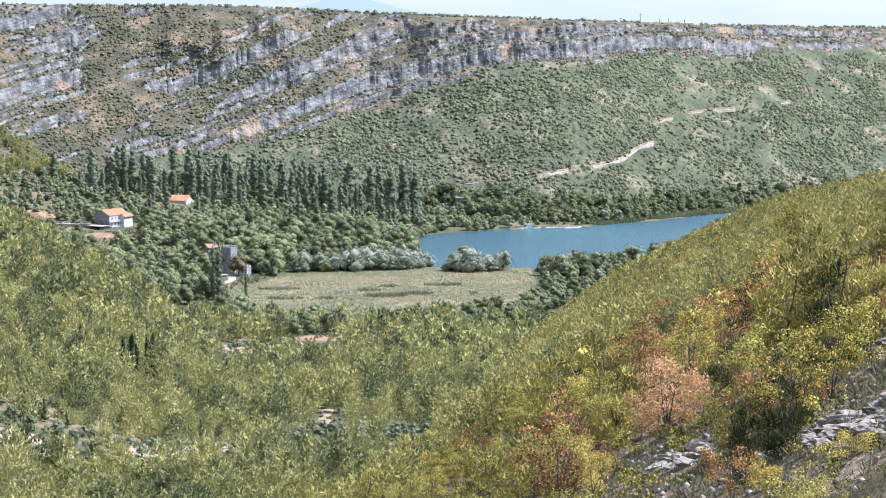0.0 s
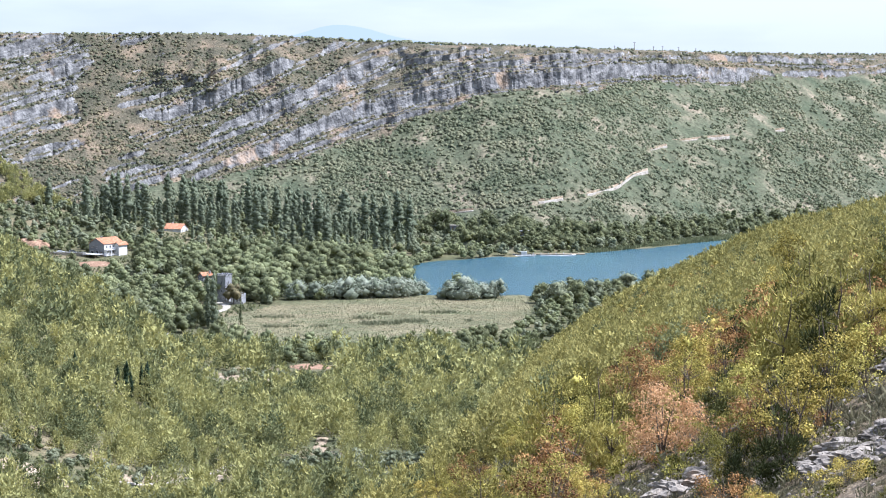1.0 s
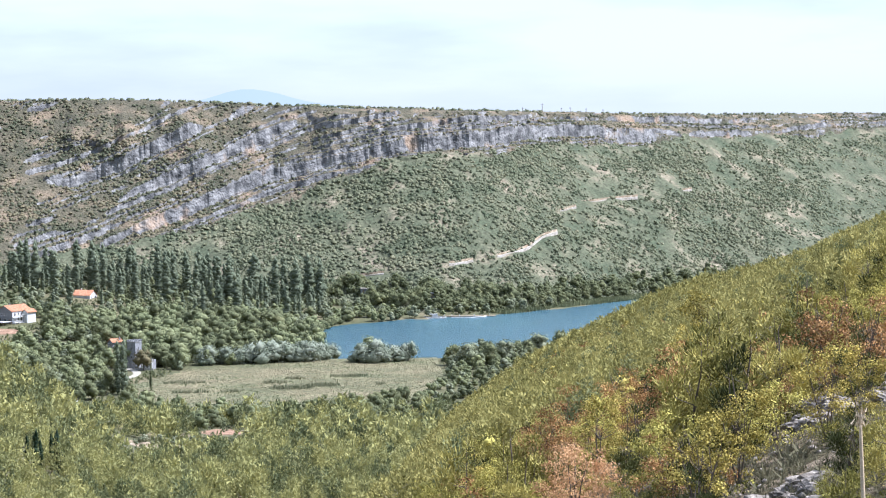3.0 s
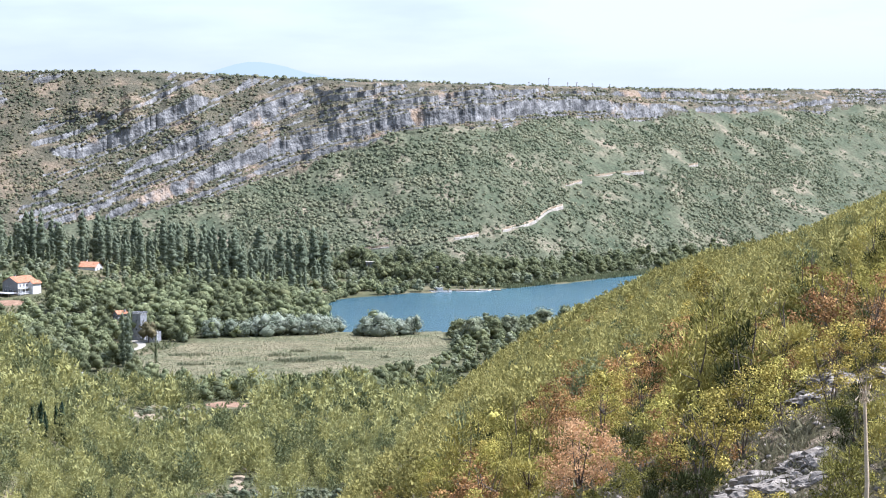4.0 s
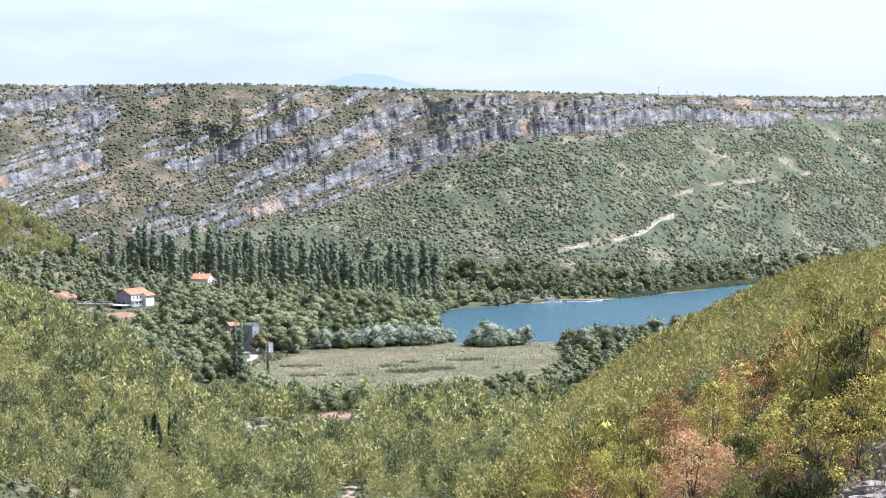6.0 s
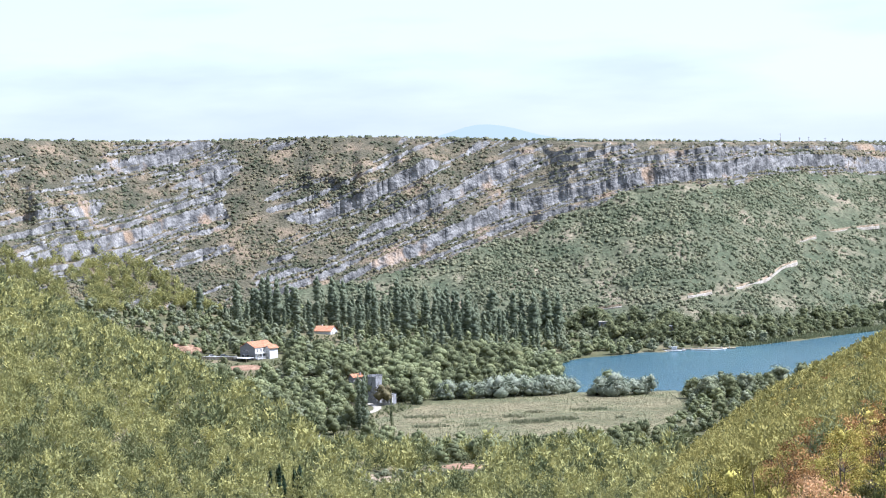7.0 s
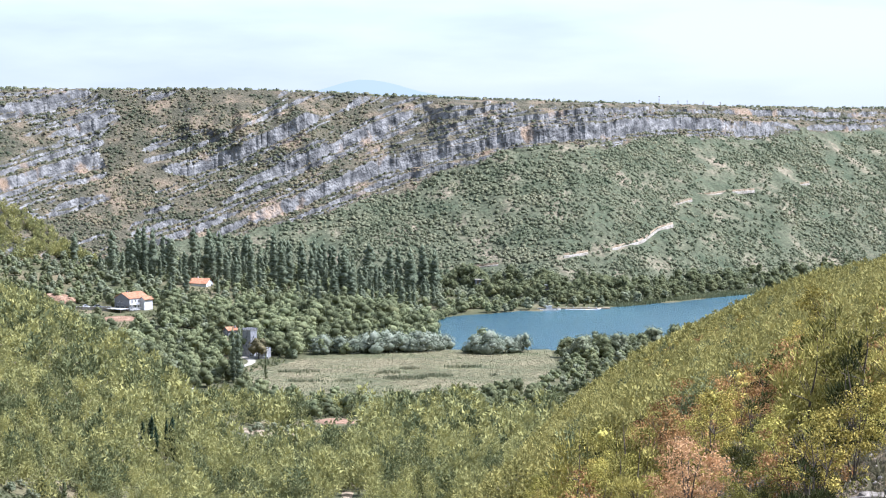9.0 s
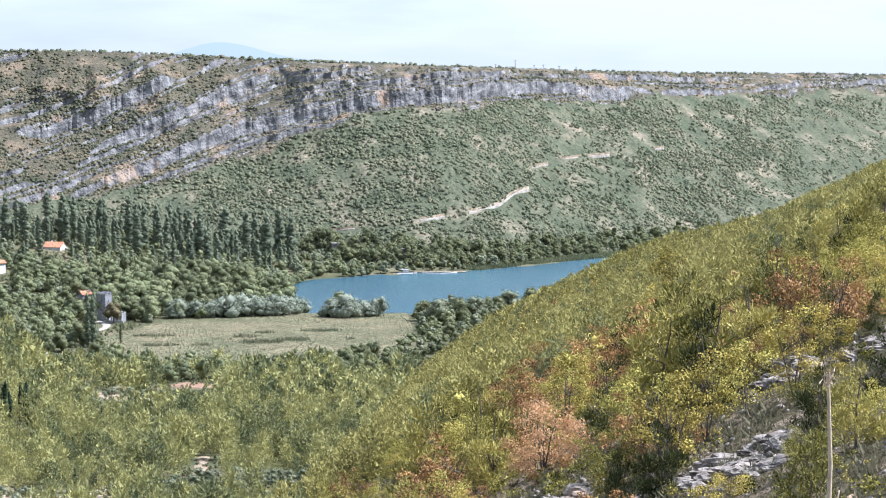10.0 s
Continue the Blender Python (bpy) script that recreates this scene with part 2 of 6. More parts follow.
LAKE = [(-16, 1254), (-14, 1140), (20, 1128), (48, 1132), (62, 1150), (110, 1180), (150, 1260), (230, 1400), (345, 1540),
        (330, 1610), (250, 1540), (190, 1464), (169, 1442), (132, 1398), (116, 1386), (91, 1364), (60, 1354), (45, 1340), (35, 1345), (18, 1327), (-2, 1317), (-14, 1297), (-18, 1275)]
MEADOW = [(-98, 1030), (-74, 1094), (-12, 1126), (42, 1128), (44, 1060), (30, 970), (-18, 922), (-62, 932), (-90, 975)]


def poly_dist(x, y, poly):
    """Distance to a polygon of the plan: negative inside."""
    best = np.full(np.shape(x), 1e9)
    inside = np.zeros(np.shape(x), bool)
    for (ax, ay), (bx, by) in zip(poly, poly[1:] + poly[:1]):
        ex, ey = bx - ax, by - ay
        t = np.clip(((x - ax) * ex + (y - ay) * ey) / (ex * ex + ey * ey), 0, 1)
        best = np.minimum(best, np.hypot(x - ax - t * ex, y - ay - t * ey))
        inside ^= ((ay > y) != (by > y)) & (x < (bx - ax) * (y - ay) / (by - ay + 1e-9) + ax)
    return np.where(inside, -best, best)


# knots across the far side, by bearing (x over y): foot and rim
BEARING = (-0.45, -0.294, -0.194, -0.09, -0.011, 0.054, 0.13, 0.194, 0.252, 0.40)
FOOT_Y = (1080, 1240, 1400, 1430, 1400, 1368, 1486, 1600, 1700, 2000)
FOOT_Z = (50, 42, 26, 18, 6, 0.6, 0.6, 0.8, 1.0, 2)
RIM_Y = (1280, 1450, 1615, 1640, 1640, 1655, 1800, 2000, 2150, 2500)
RIM_EL = (0.0115, 0.0094, 0.0050, 0.0046, 0.0008, -0.0015, -0.0042, -0.0046, -0.0052, -0.007)


def foot(u):
    return soft_interp(u, BEARING, FOOT_Y, 0.02), soft_interp(u, BEARING, FOOT_Z, 0.02)


def rim(u):
    ry = soft_interp(u, BEARING, RIM_Y, 0.02)
    return ry, EYE + ry * soft_interp(u, BEARING, RIM_EL, 0.02)


def land_parts(x, y):
    """Height of the valley floor, the left hill and the right hillside."""
    u = x / np.maximum(y, 30.0)
    fy, fz = foot(u)
    fl = 0.8 + 0.078 * np.maximum(0, 905 - y)
    base = fl
    fl = fl + np.clip((y - 1120) / np.maximum(fy - 1120, 60), 0, 1.1) * fz * sstep(0.03, -0.03, u)
    fl = fl + 0.8 * fbm(x / 30, y / 30, 3, 5) * sstep(930, 850, y)
    lake = poly_dist(x, y, LAKE)
    fl = np.where(y > 900, np.minimum(fl, np.clip(lake * 0.18, -2.2, 60)), fl)
    toe = soft_interp(y, (0, 300, 500, 860, 920, 1050, 1150, 1300, 1450), (-40, -48, -62, -68, -98, -128, -168, -240, -330), 25)
    d = np.maximum(0, toe - x)
    lh = np.minimum(base, fl) + 0.48 * d * d / (d + 14) + 2.5 * fbm(x / 45, y / 45, 4, 11) * sstep(0, 40, d)
    rh = EYE - 1.7 + 0.45 * x - 0.15 * y - 5.3 * sstep(0, 50, y)
    rh = rh - 0.036 * sstep(0.062, -0.03, u) * np.maximum(0, y - 60) * sstep(60, 200, y)
    rh = rh + 0.0075 * y * sstep(150, 600, y) * sstep(0.03, 0.1, u) * (1 - 1.5 * sstep(0.135, 0.21, u))
    rh = rh - 0.34 * np.maximum(0, y - 930) * sstep(0.08, 0.14, u)
    rh = rh + (1.3 * fbm(x / 22, y / 22, 4, 21) + 0.0035 * y * fbm(x / 70, y / 90, 3, 23)) * sstep(10, 90, y)
    rh = np.where(y < 0, EYE - 1.7 + 0.45 * x + 0.05 * y, rh)
    rh = 150 - np.log1p(np.exp(np.clip((150 - rh) / 8, -30, 30))) * 8
    return fl, lh, rh


def land(x, y):
    fl, lh, rh = land_parts(x, y)
    return np.maximum(np.maximum(fl, lh), rh)


def bedding(x):
    """Height of a bed along the folded scarp."""
    return soft_interp(x, (-700, -420, -300, -200, -40, 40, 200, 500), (-20, 0, 26, 60, 128, 141, 143, 144), 25)


# buttresses: bearing, half width, foot and head as shares of the slope, depth
CRAGS = [(-0.281, 0.021, 0.46, 0.80, 0.4), (-0.2355, 0.0135, 0.40, 0.62, 0.6), (-0.083, 0.022, 0.60, 0.82, 0.38), (-0.108, 0.012, 0.62, 0.78, 0.3),
         (0.008, 0.017, 0.70, 0.95, 0.45), (0.047, 0.019, 0.76, 0.96, 0.5), (0.086, 0.019, 0.80, 0.96, 0.45), (0.15, 0.03, 0.87, 0.97, 0.4)]


# lower edge of the bare rock, by bearing
ROCK_U = (-0.45, -0.19, -0.15, -0.1325, -0.1155, -0.09, -0.062, -0.047, -0.03, -0.015, 0.005, 0.04, 0.09, 0.19, 0.3)
ROCK_FOOT = (-0.05, 0.0, 0.07, 0.13, 0.19, 0.27, 0.335, 0.445, 0.51, 0.58, 0.66, 0.75, 0.79, 0.85, 0.9)


def band(u, s, us_, lows, tops, soft=0.03):
    """1 between two lines of the slope, fading at the edges and the ends."""
    lo_, hi_ = np.interp(u, us_, lows), np.interp(u, us_, tops)
    return sstep(lo_ - soft, lo_ + soft, s) * sstep(hi_ + soft, hi_ - soft, s) * sstep(us_[0] - 0.008, us_[0] + 0.004, u) * sstep(us_[-1] + 0.008, us_[-1] - 0.006, u)


def far_side(u, s):
    """Point of the far valley side: bearing u, s from 0 at its foot to 1 at its rim."""
    fy, fz = foot(u)
    ry, rz = rim(u)
    rocky = soft_interp(u, ROCK_U, ROCK_FOOT, 0.006)
    m = sstep(rocky - 0.05, rocky + 0.04, s + 0.05 * fbm(u * 60, s * 7, 3, 31))
    bulge = 0.06 * np.sin(np.pi * s) * sstep(-0.02, 0.05, u)
    y = fy + (ry - fy) * s
    z = fz + (rz - fz) * (np.sign(s) * np.abs(s) ** 1.12 + bulge)
    x = u * y
    for uc, uw, s0, s1, deep in CRAGS:
        rag = fbm(u * 170, s * 5, 3, 62)
        w = deep * sstep(1.45, 0.6, np.abs(u - uc + 0.006 * fbm(s * 9, u * 60, 2, 63)) / uw)
        s0, s1 = s0 + 0.05 * rag, s1 + 0.07 * fbm(u * 120, s * 0, 3, 64)
        pull = np.where(s < s1, np.maximum(0, s - s0), (s1 - s0) * np.clip((1 - s) / (1 - s1), 0, 1))
        y = y - w * (ry - fy) * pull
        m = np.maximum(m, np.minimum(1, w * 1.6) * (pull > 0))
    x = u * y
    gully = fbm(x / 60, s * 2.2, 4, 41)
    y = y + (16 - 7 * m) * gully * np.sin(np.pi * np.clip(s, 0, 1)) ** 0.7 + (5 - 3.4 * m) * fbm(x / 16, z / 16, 4, 43) * sstep(0, 0.1, s) * sstep(1.0, 0.93, s)
    q = z - bedding(x) + 6.0 * fbm(x / 150, z / 90, 2, 47) + 2.2 * fbm(x / 30, z / 20, 2, 46) + 0.9 * fbm(x / 7, z / 7, 3, 48)
    massive = sstep(-0.062, -0.03, u) * sstep(0.55, 0.68, s)
    w = u + 0.012 * fbm(x / 34, z / 22, 3, 66)
    lift = 0
    for period, share, sd, along in ((27.0, 0.7, 3, 90), (11.0, 0.8, 7, 60), (5.2, 1.1, 9, 40)):
        k = np.floor(q / period)
        tau = q / period - k
        cut = 0.5 + 0.2 * vnoise(k * 3.7 + 0.5, x / 110 + k * 1.3, sd)
        low, rise = 0.52 * cut, 0.09
        stepped = np.where(tau < cut, low * tau / cut, low + 0.47 * np.minimum(1, (tau - cut) / rise))
        stepped = np.where(tau > cut + rise, low + 0.47 + (1 - low - 0.47) * (tau - cut - rise) / (1 - cut - rise), stepped)
        strong = 0.5 + 0.5 * np.clip(2.6 * vnoise(x / along + 5.0 * k, k * 2.1, sd + 2) + 0.2 + 0.5 * massive, -1, 1)
        lift = lift + share * strong * period * (stepped - tau)
    # the thick slanting slabs, the overhang above them, the left mass; overgrown between them and in the gully
    slab = band(w, s, (-0.134, -0.108, -0.083, -0.058, -0.045, -0.02), (0.12, 0.22, 0.29, 0.34, 0.45, 0.56), (0.23, 0.36, 0.50, 0.65, 0.70, 0.86))
    roof = band(w, s, (-0.134, -0.107, -0.070), (0.55, 0.57, 0.72), (0.64, 0.75, 0.86))
    mass = band(w, s, (-0.222, -0.19, -0.158), (0.40, 0.22, 0.22), (0.50, 0.60, 0.72))
    hollow = band(w, s, (-0.13, -0.108, -0.083, -0.06), (0.25, 0.38, 0.52, 0.68), (0.53, 0.55, 0.62, 0.72))
    gap = sstep(-0.1, 0.22, 1.2 * fbm(x / 40 + 0.3 * z / 48, q / 16, 3, 57) + 0.26 + 0.5 * massive + 0.9 * slab + 0.8 * roof + 0.45 * mass - 0.35 * hollow
                - 1.0 * np.exp(-((w + 0.148) / 0.007) ** 2) - 0.2 * sstep(0.8, 0.95, s) * sstep(-0.1, -0.2, u))
    lift = lift * (0.1 + 0.9 * gap)
    joint = np.exp(-(vnoise((x + 0.35 * z) / 6.0, z / 45, 58) / 0.1) ** 2) + 0.6 * np.exp(-(vnoise((x - 0.2 * z) / 17.0, z / 60, 56) / 0.07) ** 2)
    y = y + m * gap * (0.7 * joint + 0.9 * vnoise(x / 2.8, z / 2.4, 59) + 1.5 * fbm(x / 9, z / 6, 2, 65) + 3.4 * massive * fbm(x / 13, z / 11, 2, 60))
    edge = sstep(0.0, 0.06, s) * sstep(1.02, 0.97, s)
    z = z + m * edge * lift
    return x + 0 * z, y, z, m


# ---- mesh helpers ----
def mesh_from(name, verts, faces, materials, smooth=False, mat_index=None):
    """faces: an (n, 3) or (n, 4) index array."""
    verts = np.ascontiguousarray(verts, np.float32)
    faces = np.ascontiguousarray(faces, np.int32)
    n, k = faces.shape
    me = bpy.data.meshes.new(name)
    me.vertices.add(len(verts))
    me.vertices.foreach_set("co", verts.ravel())
    me.loops.add(n * k)
    me.loops.foreach_set("vertex_index", faces.ravel())
    me.polygons.add(n)
    me.polygons.foreach_set("loop_start", np.arange(0, n * k, k, dtype=np.int32))
    me.polygons.foreach_set("use_smooth", np.full(n, smooth))
    for m in (materials if isinstance(materials, (list, tuple)) else [materials]):
        me.materials.append(m)
    if mat_index is not None:
        me.polygons.foreach_set("material_index", np.ascontiguousarray(mat_index, np.int32))
    me.update(calc_edges=True)
    return me


def grid_faces(nu, nv):
    i = np.arange(nu * nv).reshape(nv, nu)
    return np.stack([i[:-1, :-1], i[:-1, 1:], i[1:, 1:], i[1:, :-1]], -1).reshape(-1, 4)


def part(name, bm, material, parent, label=""):
    me = bpy.data.meshes.new(name)
    bm.to_mesh(me)
    bm.free()
    me.materials.append(material)
    return hang(name, me, parent, label)


def hang(name, me, parent, label=""):
    ob = new(name, me)
    ob.parent = parent
    if label:
        tagged(ob, label)
    return ob


def thing(name, m, label, category, group="", kind=""):
    ob = new(name)
    ob.matrix_world = m
    return tagged(ob, label, category, group, kind)


def box(bm, x0, x1, y0, y1, z0, z1, bevel=0.0):
    r = bmesh.ops.create_cube(bm, size=1.0)
    bmesh.ops.scale(bm, vec=(x1 - x0, y1 - y0, z1 - z0), verts=r["verts"])
    bmesh.ops.translate(bm, vec=((x0 + x1) / 2, (y0 + y1) / 2, (z0 + z1) / 2), verts=r["verts"])
    if bevel:
        es = list({e for v in r["verts"] for e in v.link_edges})
        bmesh.ops.bevel(bm, geom=es, offset=bevel, segments=1, affect="EDGES")
    return bm


def ground_z(x, y):
    return float(land(np.array([float(x)]), np.array([float(y)]))[0])


# ---- ground ----
ys = np.concatenate([np.linspace(-300, -20, 12), np.linspace(-8, 60, 24), np.geomspace(62, 1460, 230), np.linspace(1480, 2000, 12)])
us = np.concatenate([np.linspace(-1.6, -0.34, 26), np.linspace(-0.325, 0.285, 290), np.linspace(0.3, 1.6, 26)])
gy = np.repeat(ys[:, None], len(us), 1)
gx = us[None, :] * (np.maximum(gy, 0) + 60) * 1.0
gx = np.where(gy > 60, us[None, :] * (gy + 60 * sstep(400, 60, gy)), gx)
gz = land(gx, gy)
hid = gy > foot(gx / np.maximum(gy, 30))[0] + 6
gz = np.where(hid, gz - np.minimum(8, (gy - foot(gx / np.maximum(gy, 30))[0]) * 0.5), gz)
fl_, lh_, rh_ = land_parts(gx, gy)
on_right = (rh_ >= np.maximum(fl_, lh_))
quads = grid_faces(len(us), len(ys))
ground = new("ground", mesh_from("ground", np.stack([gx, gy, gz], -1).reshape(-1, 3), quads, [M_GROUND, M_HILL], True,
                                 on_right.reshape(-1)[quads[:, 0]].astype(np.int32)))
tagged(ground, "olive brown scrubby valley floor and hillsides", "ground", kind="structure")

fu = np.concatenate([np.linspace(-0.45, -0.31, 40), np.linspace(-0.309, 0.262, 860), np.linspace(0.265, 0.40, 30)])
fs = np.concatenate([np.linspace(-0.05, 0.0, 3), np.linspace(0.006, 1.0, 270), 1 + np.geomspace(0.006, 0.4, 14)])
FU, FS = np.meshgrid(fu, fs)
fx, fyy, fz_, frock = far_side(FU, np.clip(FS, -0.05, 1.0))
over = np.maximum(0, FS - 1)
fyy = fyy + over * 1500
fx = FU * fyy
FROCK = frock
fz_ = fz_ - over * 12 + 1.2 * fbm(fx / 30, fyy / 30, 3, 51) * (over > 0) - np.where(FS < 0, 4, 0)
fq = grid_faces(len(fu), len(fs))
fidx = ((FROCK + 0.5 * fbm(fx / 12, fz_ / 9, 3, 53)).reshape(-1)[fq[:, 0]] < 0.42).astype(np.int32)
scarp = new("far_valley_side", mesh_from("far_valley_side", np.stack([fx, fyy, fz_], -1).reshape(-1, 3), fq, [M_CLIFF, M_SLOPE], False, fidx))
tagged(scarp, "folded grey limestone scarp above a scrub-covered slope", "cliff", kind="structure")

# the plateau behind the rim, down to the horizon
pu = np.linspace(-0.6, 0.6, 60)
pv = np.concatenate([np.linspace(0, 0.3, 6), np.linspace(0.4, 1, 5)])
PU, PV = np.meshgrid(pu, pv)
pry, prz = rim(np.clip(PU, -0.45, 0.4))
py_ = pry + 560 + PV * 2500
pz_ = prz - 6 - PV * 12
plateau = new("plateau", mesh_from("plateau", np.stack([PU * py_, py_, pz_], -1).reshape(-1, 3), grid_faces(60, 11), M_GROUND, True))
tagged(plateau, "dry grassy plateau behind the valley rim", "plateau", kind="structure")

lake_me = mesh_from("lake", np.array([(-60, 1080, 0), (420, 1080, 0), (420, 1720, 0), (-60, 1720, 0)]), np.array([[0, 1, 2, 3]]), M_WATER)
lake_ob = tagged(new("lake", lake_me), "calm blue-green river lake with faint ripples", "lake", kind="structure")


def mountain():
    x = np.linspace(-1400, 900, 90)
    top = 116 + 38 * np.exp(-((x + 195) / 95) ** 2) + 15 * np.exp(-((x + 80) / 230) ** 2) + 9 * np.exp(-((x + 330) / 90) ** 2) + 2 * fbm(x / 60, 0 * x, 3, 61) - 0.09 * np.maximum(0, x - 160)
    z = np.stack([np.full_like(x, 60), 60 + (top - 60) * 0.6, top, top - 50])
    y = np.stack([np.full_like(x, 4500), np.full_like(x, 4560), np.full_like(x, 4640), np.full_like(x, 4750)])
    m, nt, b = base_mat("haze_blue_glow", 1.0, 0.0)
    # near-black base; the pale haze blue is emitted in place of daylight
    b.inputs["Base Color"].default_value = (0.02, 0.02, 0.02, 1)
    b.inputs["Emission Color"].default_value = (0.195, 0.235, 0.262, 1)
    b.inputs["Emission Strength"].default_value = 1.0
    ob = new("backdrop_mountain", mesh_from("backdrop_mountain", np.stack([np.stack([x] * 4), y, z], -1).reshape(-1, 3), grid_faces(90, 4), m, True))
    tagged(ob, "distant mountain with a pale haze-blue glow above the plateau", "mountain", kind="structure")


mountain()

# ---- plants ----
def leaf_tris(rng, pts, out, size, aspect=0.8, wild=0.17):
    """One triangle at each point, turned at random round a mostly outward normal."""
    n = len(pts)
    nrm = out + rng.normal(0, wild, (n, 3))
    nrm /= np.linalg.norm(nrm, axis=1, keepdims=True) + 1e-9
    a = np.cross(nrm, rng.normal(0, 1, (n, 3)))
    a /= np.linalg.norm(a, axis=1, keepdims=True) + 1e-9
    b = np.cross(nrm, a)
    s = (size * rng.uniform(0.6, 1.35, n))[:, None]
    v = np.stack([pts - a * s, pts + a * s * 0.7 + b * s * aspect, pts + a * s * 0.5 - b * s * aspect], 1)
    return v.reshape(-1, 3)


_G = (1 + 5 ** 0.5) / 2
ICO_V = np.array([(-1, _G, 0), (1, _G, 0), (-1, -_G, 0), (1, -_G, 0), (0, -1, _G), (0, 1, _G), (0, -1, -_G), (0, 1, -_G), (_G, 0, -1), (_G, 0, 1), (-_G, 0, -1), (-_G, 0, 1)]) / math.hypot(1, _G)
ICO_F = np.array([(0, 11, 5), (0, 5, 1), (0, 1, 7), (0, 7, 10), (0, 10, 11), (1, 5, 9), (5, 11, 4), (11, 10, 2), (10, 7, 6), (7, 1, 8),
                  (3, 9, 4), (3, 4, 2), (3, 2, 6), (3, 6, 8), (3, 8, 9), (4, 9, 5), (2, 4, 11), (6, 2, 10), (8, 6, 7), (9, 8, 1)])
OCT_V = np.array([(1, 0, 0), (0, 1, 0), (-1, 0, 0), (0, -1, 0), (0, 0, 1), (0, 0, -1)], float)
OCT_F = np.array([(0, 1, 4), (1, 2, 4), (2, 3, 4), (3, 0, 4), (1, 0, 5), (2, 1, 5), (3, 2, 5), (0, 3, 5)])


def core_blob(centre, radii, rng=None, fine=False):
    """A rough clump of foliage (or a stone): a jittered many-sided lump."""
    v, f = (ICO_V, ICO_F) if fine else (OCT_V, OCT_F)
    if rng is not None:
        a = rng.uniform(0, 6.283)
        v = np.stack([v[:, 0] * math.cos(a) - v[:, 1] * math.sin(a), v[:, 0] * math.sin(a) + v[:, 1] * math.cos(a), v[:, 2]], -1)
        v = v * (rng.uniform(0.78, 1.18, (len(v), 1)) if fine else rng.uniform(0.68, 1.28, (len(v), 1)))
    return centre + v * radii, f


def upper(v, f):
    """Only the faces that look up or out."""
    n = np.cross(v[f[:, 1]] - v[f[:, 0]], v[f[:, 2]] - v[f[:, 0]])
    return v, f[n[:, 2] > -0.25 * np.linalg.norm(n, axis=1)]


def crown(rng, blobs, leaves, size, core=0.8, fine=False, wild=0.17):
    """Leaves over overlapping clumps. blobs: (x, y, z, rx, ry, rz) rows. Returns corners and triangles."""
    blobs = np.asarray(blobs, float)
    area = (blobs[:, 3] * blobs[:, 5])
    pick = rng.choice(len(blobs), leaves, p=area / area.sum())
    d = rng.normal(0, 1, (leaves, 3))
    d[:, 2] += 0.25
    d /= np.linalg.norm(d, axis=1, keepdims=True)
    pts = blobs[pick, :3] + d * blobs[pick, 3:] * rng.uniform(0.86 if core else 0.4, 1.08, (leaves, 1))
    v = leaf_tris(rng, pts, d, size, 0.8, wild)
    f = np.arange(len(v)).reshape(-1, 3)
    vs, fs_ = [v], [f]
    n = len(v)
    if core:
        for b in blobs:
            cv, cf = core_blob(b[:3], b[3:] * core, rng, fine)
            vs.append(cv)
            fs_.append(cf + n)
            n += len(cv)
    return np.concatenate(vs), np.concatenate(fs_)


def brush_crown(rng, blobs, leaves, length, slim=0.12):
    """Needle sprays: slim triangles that point up and out from the clumps, broader ones inside."""
    blobs = np.asarray(blobs, float)
    area = blobs[:, 3] * blobs[:, 5]
    pick = rng.choice(len(blobs), leaves, p=area / area.sum())
    d = rng.normal(0, 1, (leaves, 3))
    d /= np.linalg.norm(d, axis=1, keepdims=True)
    deep = rng.uniform(0.3, 1.0, (leaves, 1)) ** 0.7
    p = blobs[pick, :3] + d * blobs[pick, 3:] * deep
    aim = d * 0.45 + rng.normal(0, 0.22, (leaves, 3)) + np.array((0, 0, 0.5))
    aim /= np.linalg.norm(aim, axis=1, keepdims=True)
    w = np.cross(aim, d + rng.normal(0, 0.2, (leaves, 3)))
    w /= np.linalg.norm(w, axis=1, keepdims=True) + 1e-9
    l = (length * rng.uniform(0.65, 1.35, leaves))[:, None]
    wide = l * slim * (1 + 1.8 * (1 - deep))
    v = np.stack([p - w * wide, p + w * wide, p + aim * l], 1).reshape(-1, 3)
    return v, np.arange(len(v)).reshape(-1, 3)


def round_blobs(rng, width, height, base, n):
    """Clumps of a round-headed tree: crown from base to height."""
    out = []
    for k in range(n):
        a, t = rng.uniform(0, 2 * np.pi), (k + 0.5) / n
        r = width / 2 * rng.uniform(0.25, 0.62) * (1 - 0.55 * t)
        s = width * rng.uniform(0.24, 0.36) * (1 - 0.3 * t)
        out.append((r * np.cos(a), r * np.sin(a), base + (height - base) * (0.18 + 0.66 * t), s, s, s * rng.uniform(0.7, 0.95)))
    return out


def pine_blobs(rng, width, height, n):
    out = []
    for k in range(n):
        t = k / max(1, n - 1)
        r = width / 2 * (1 - 0.8 * t) * rng.uniform(0.12, 0.42)
        a = rng.uniform(0, 2 * np.pi)
        s = width / 2 * (1.05 - 0.78 * t) * rng.uniform(0.6, 0.85)
        out.append((r * np.cos(a), r * np.sin(a), height * (0.22 + 0.7 * t), s, s, height * 0.17))
    return out


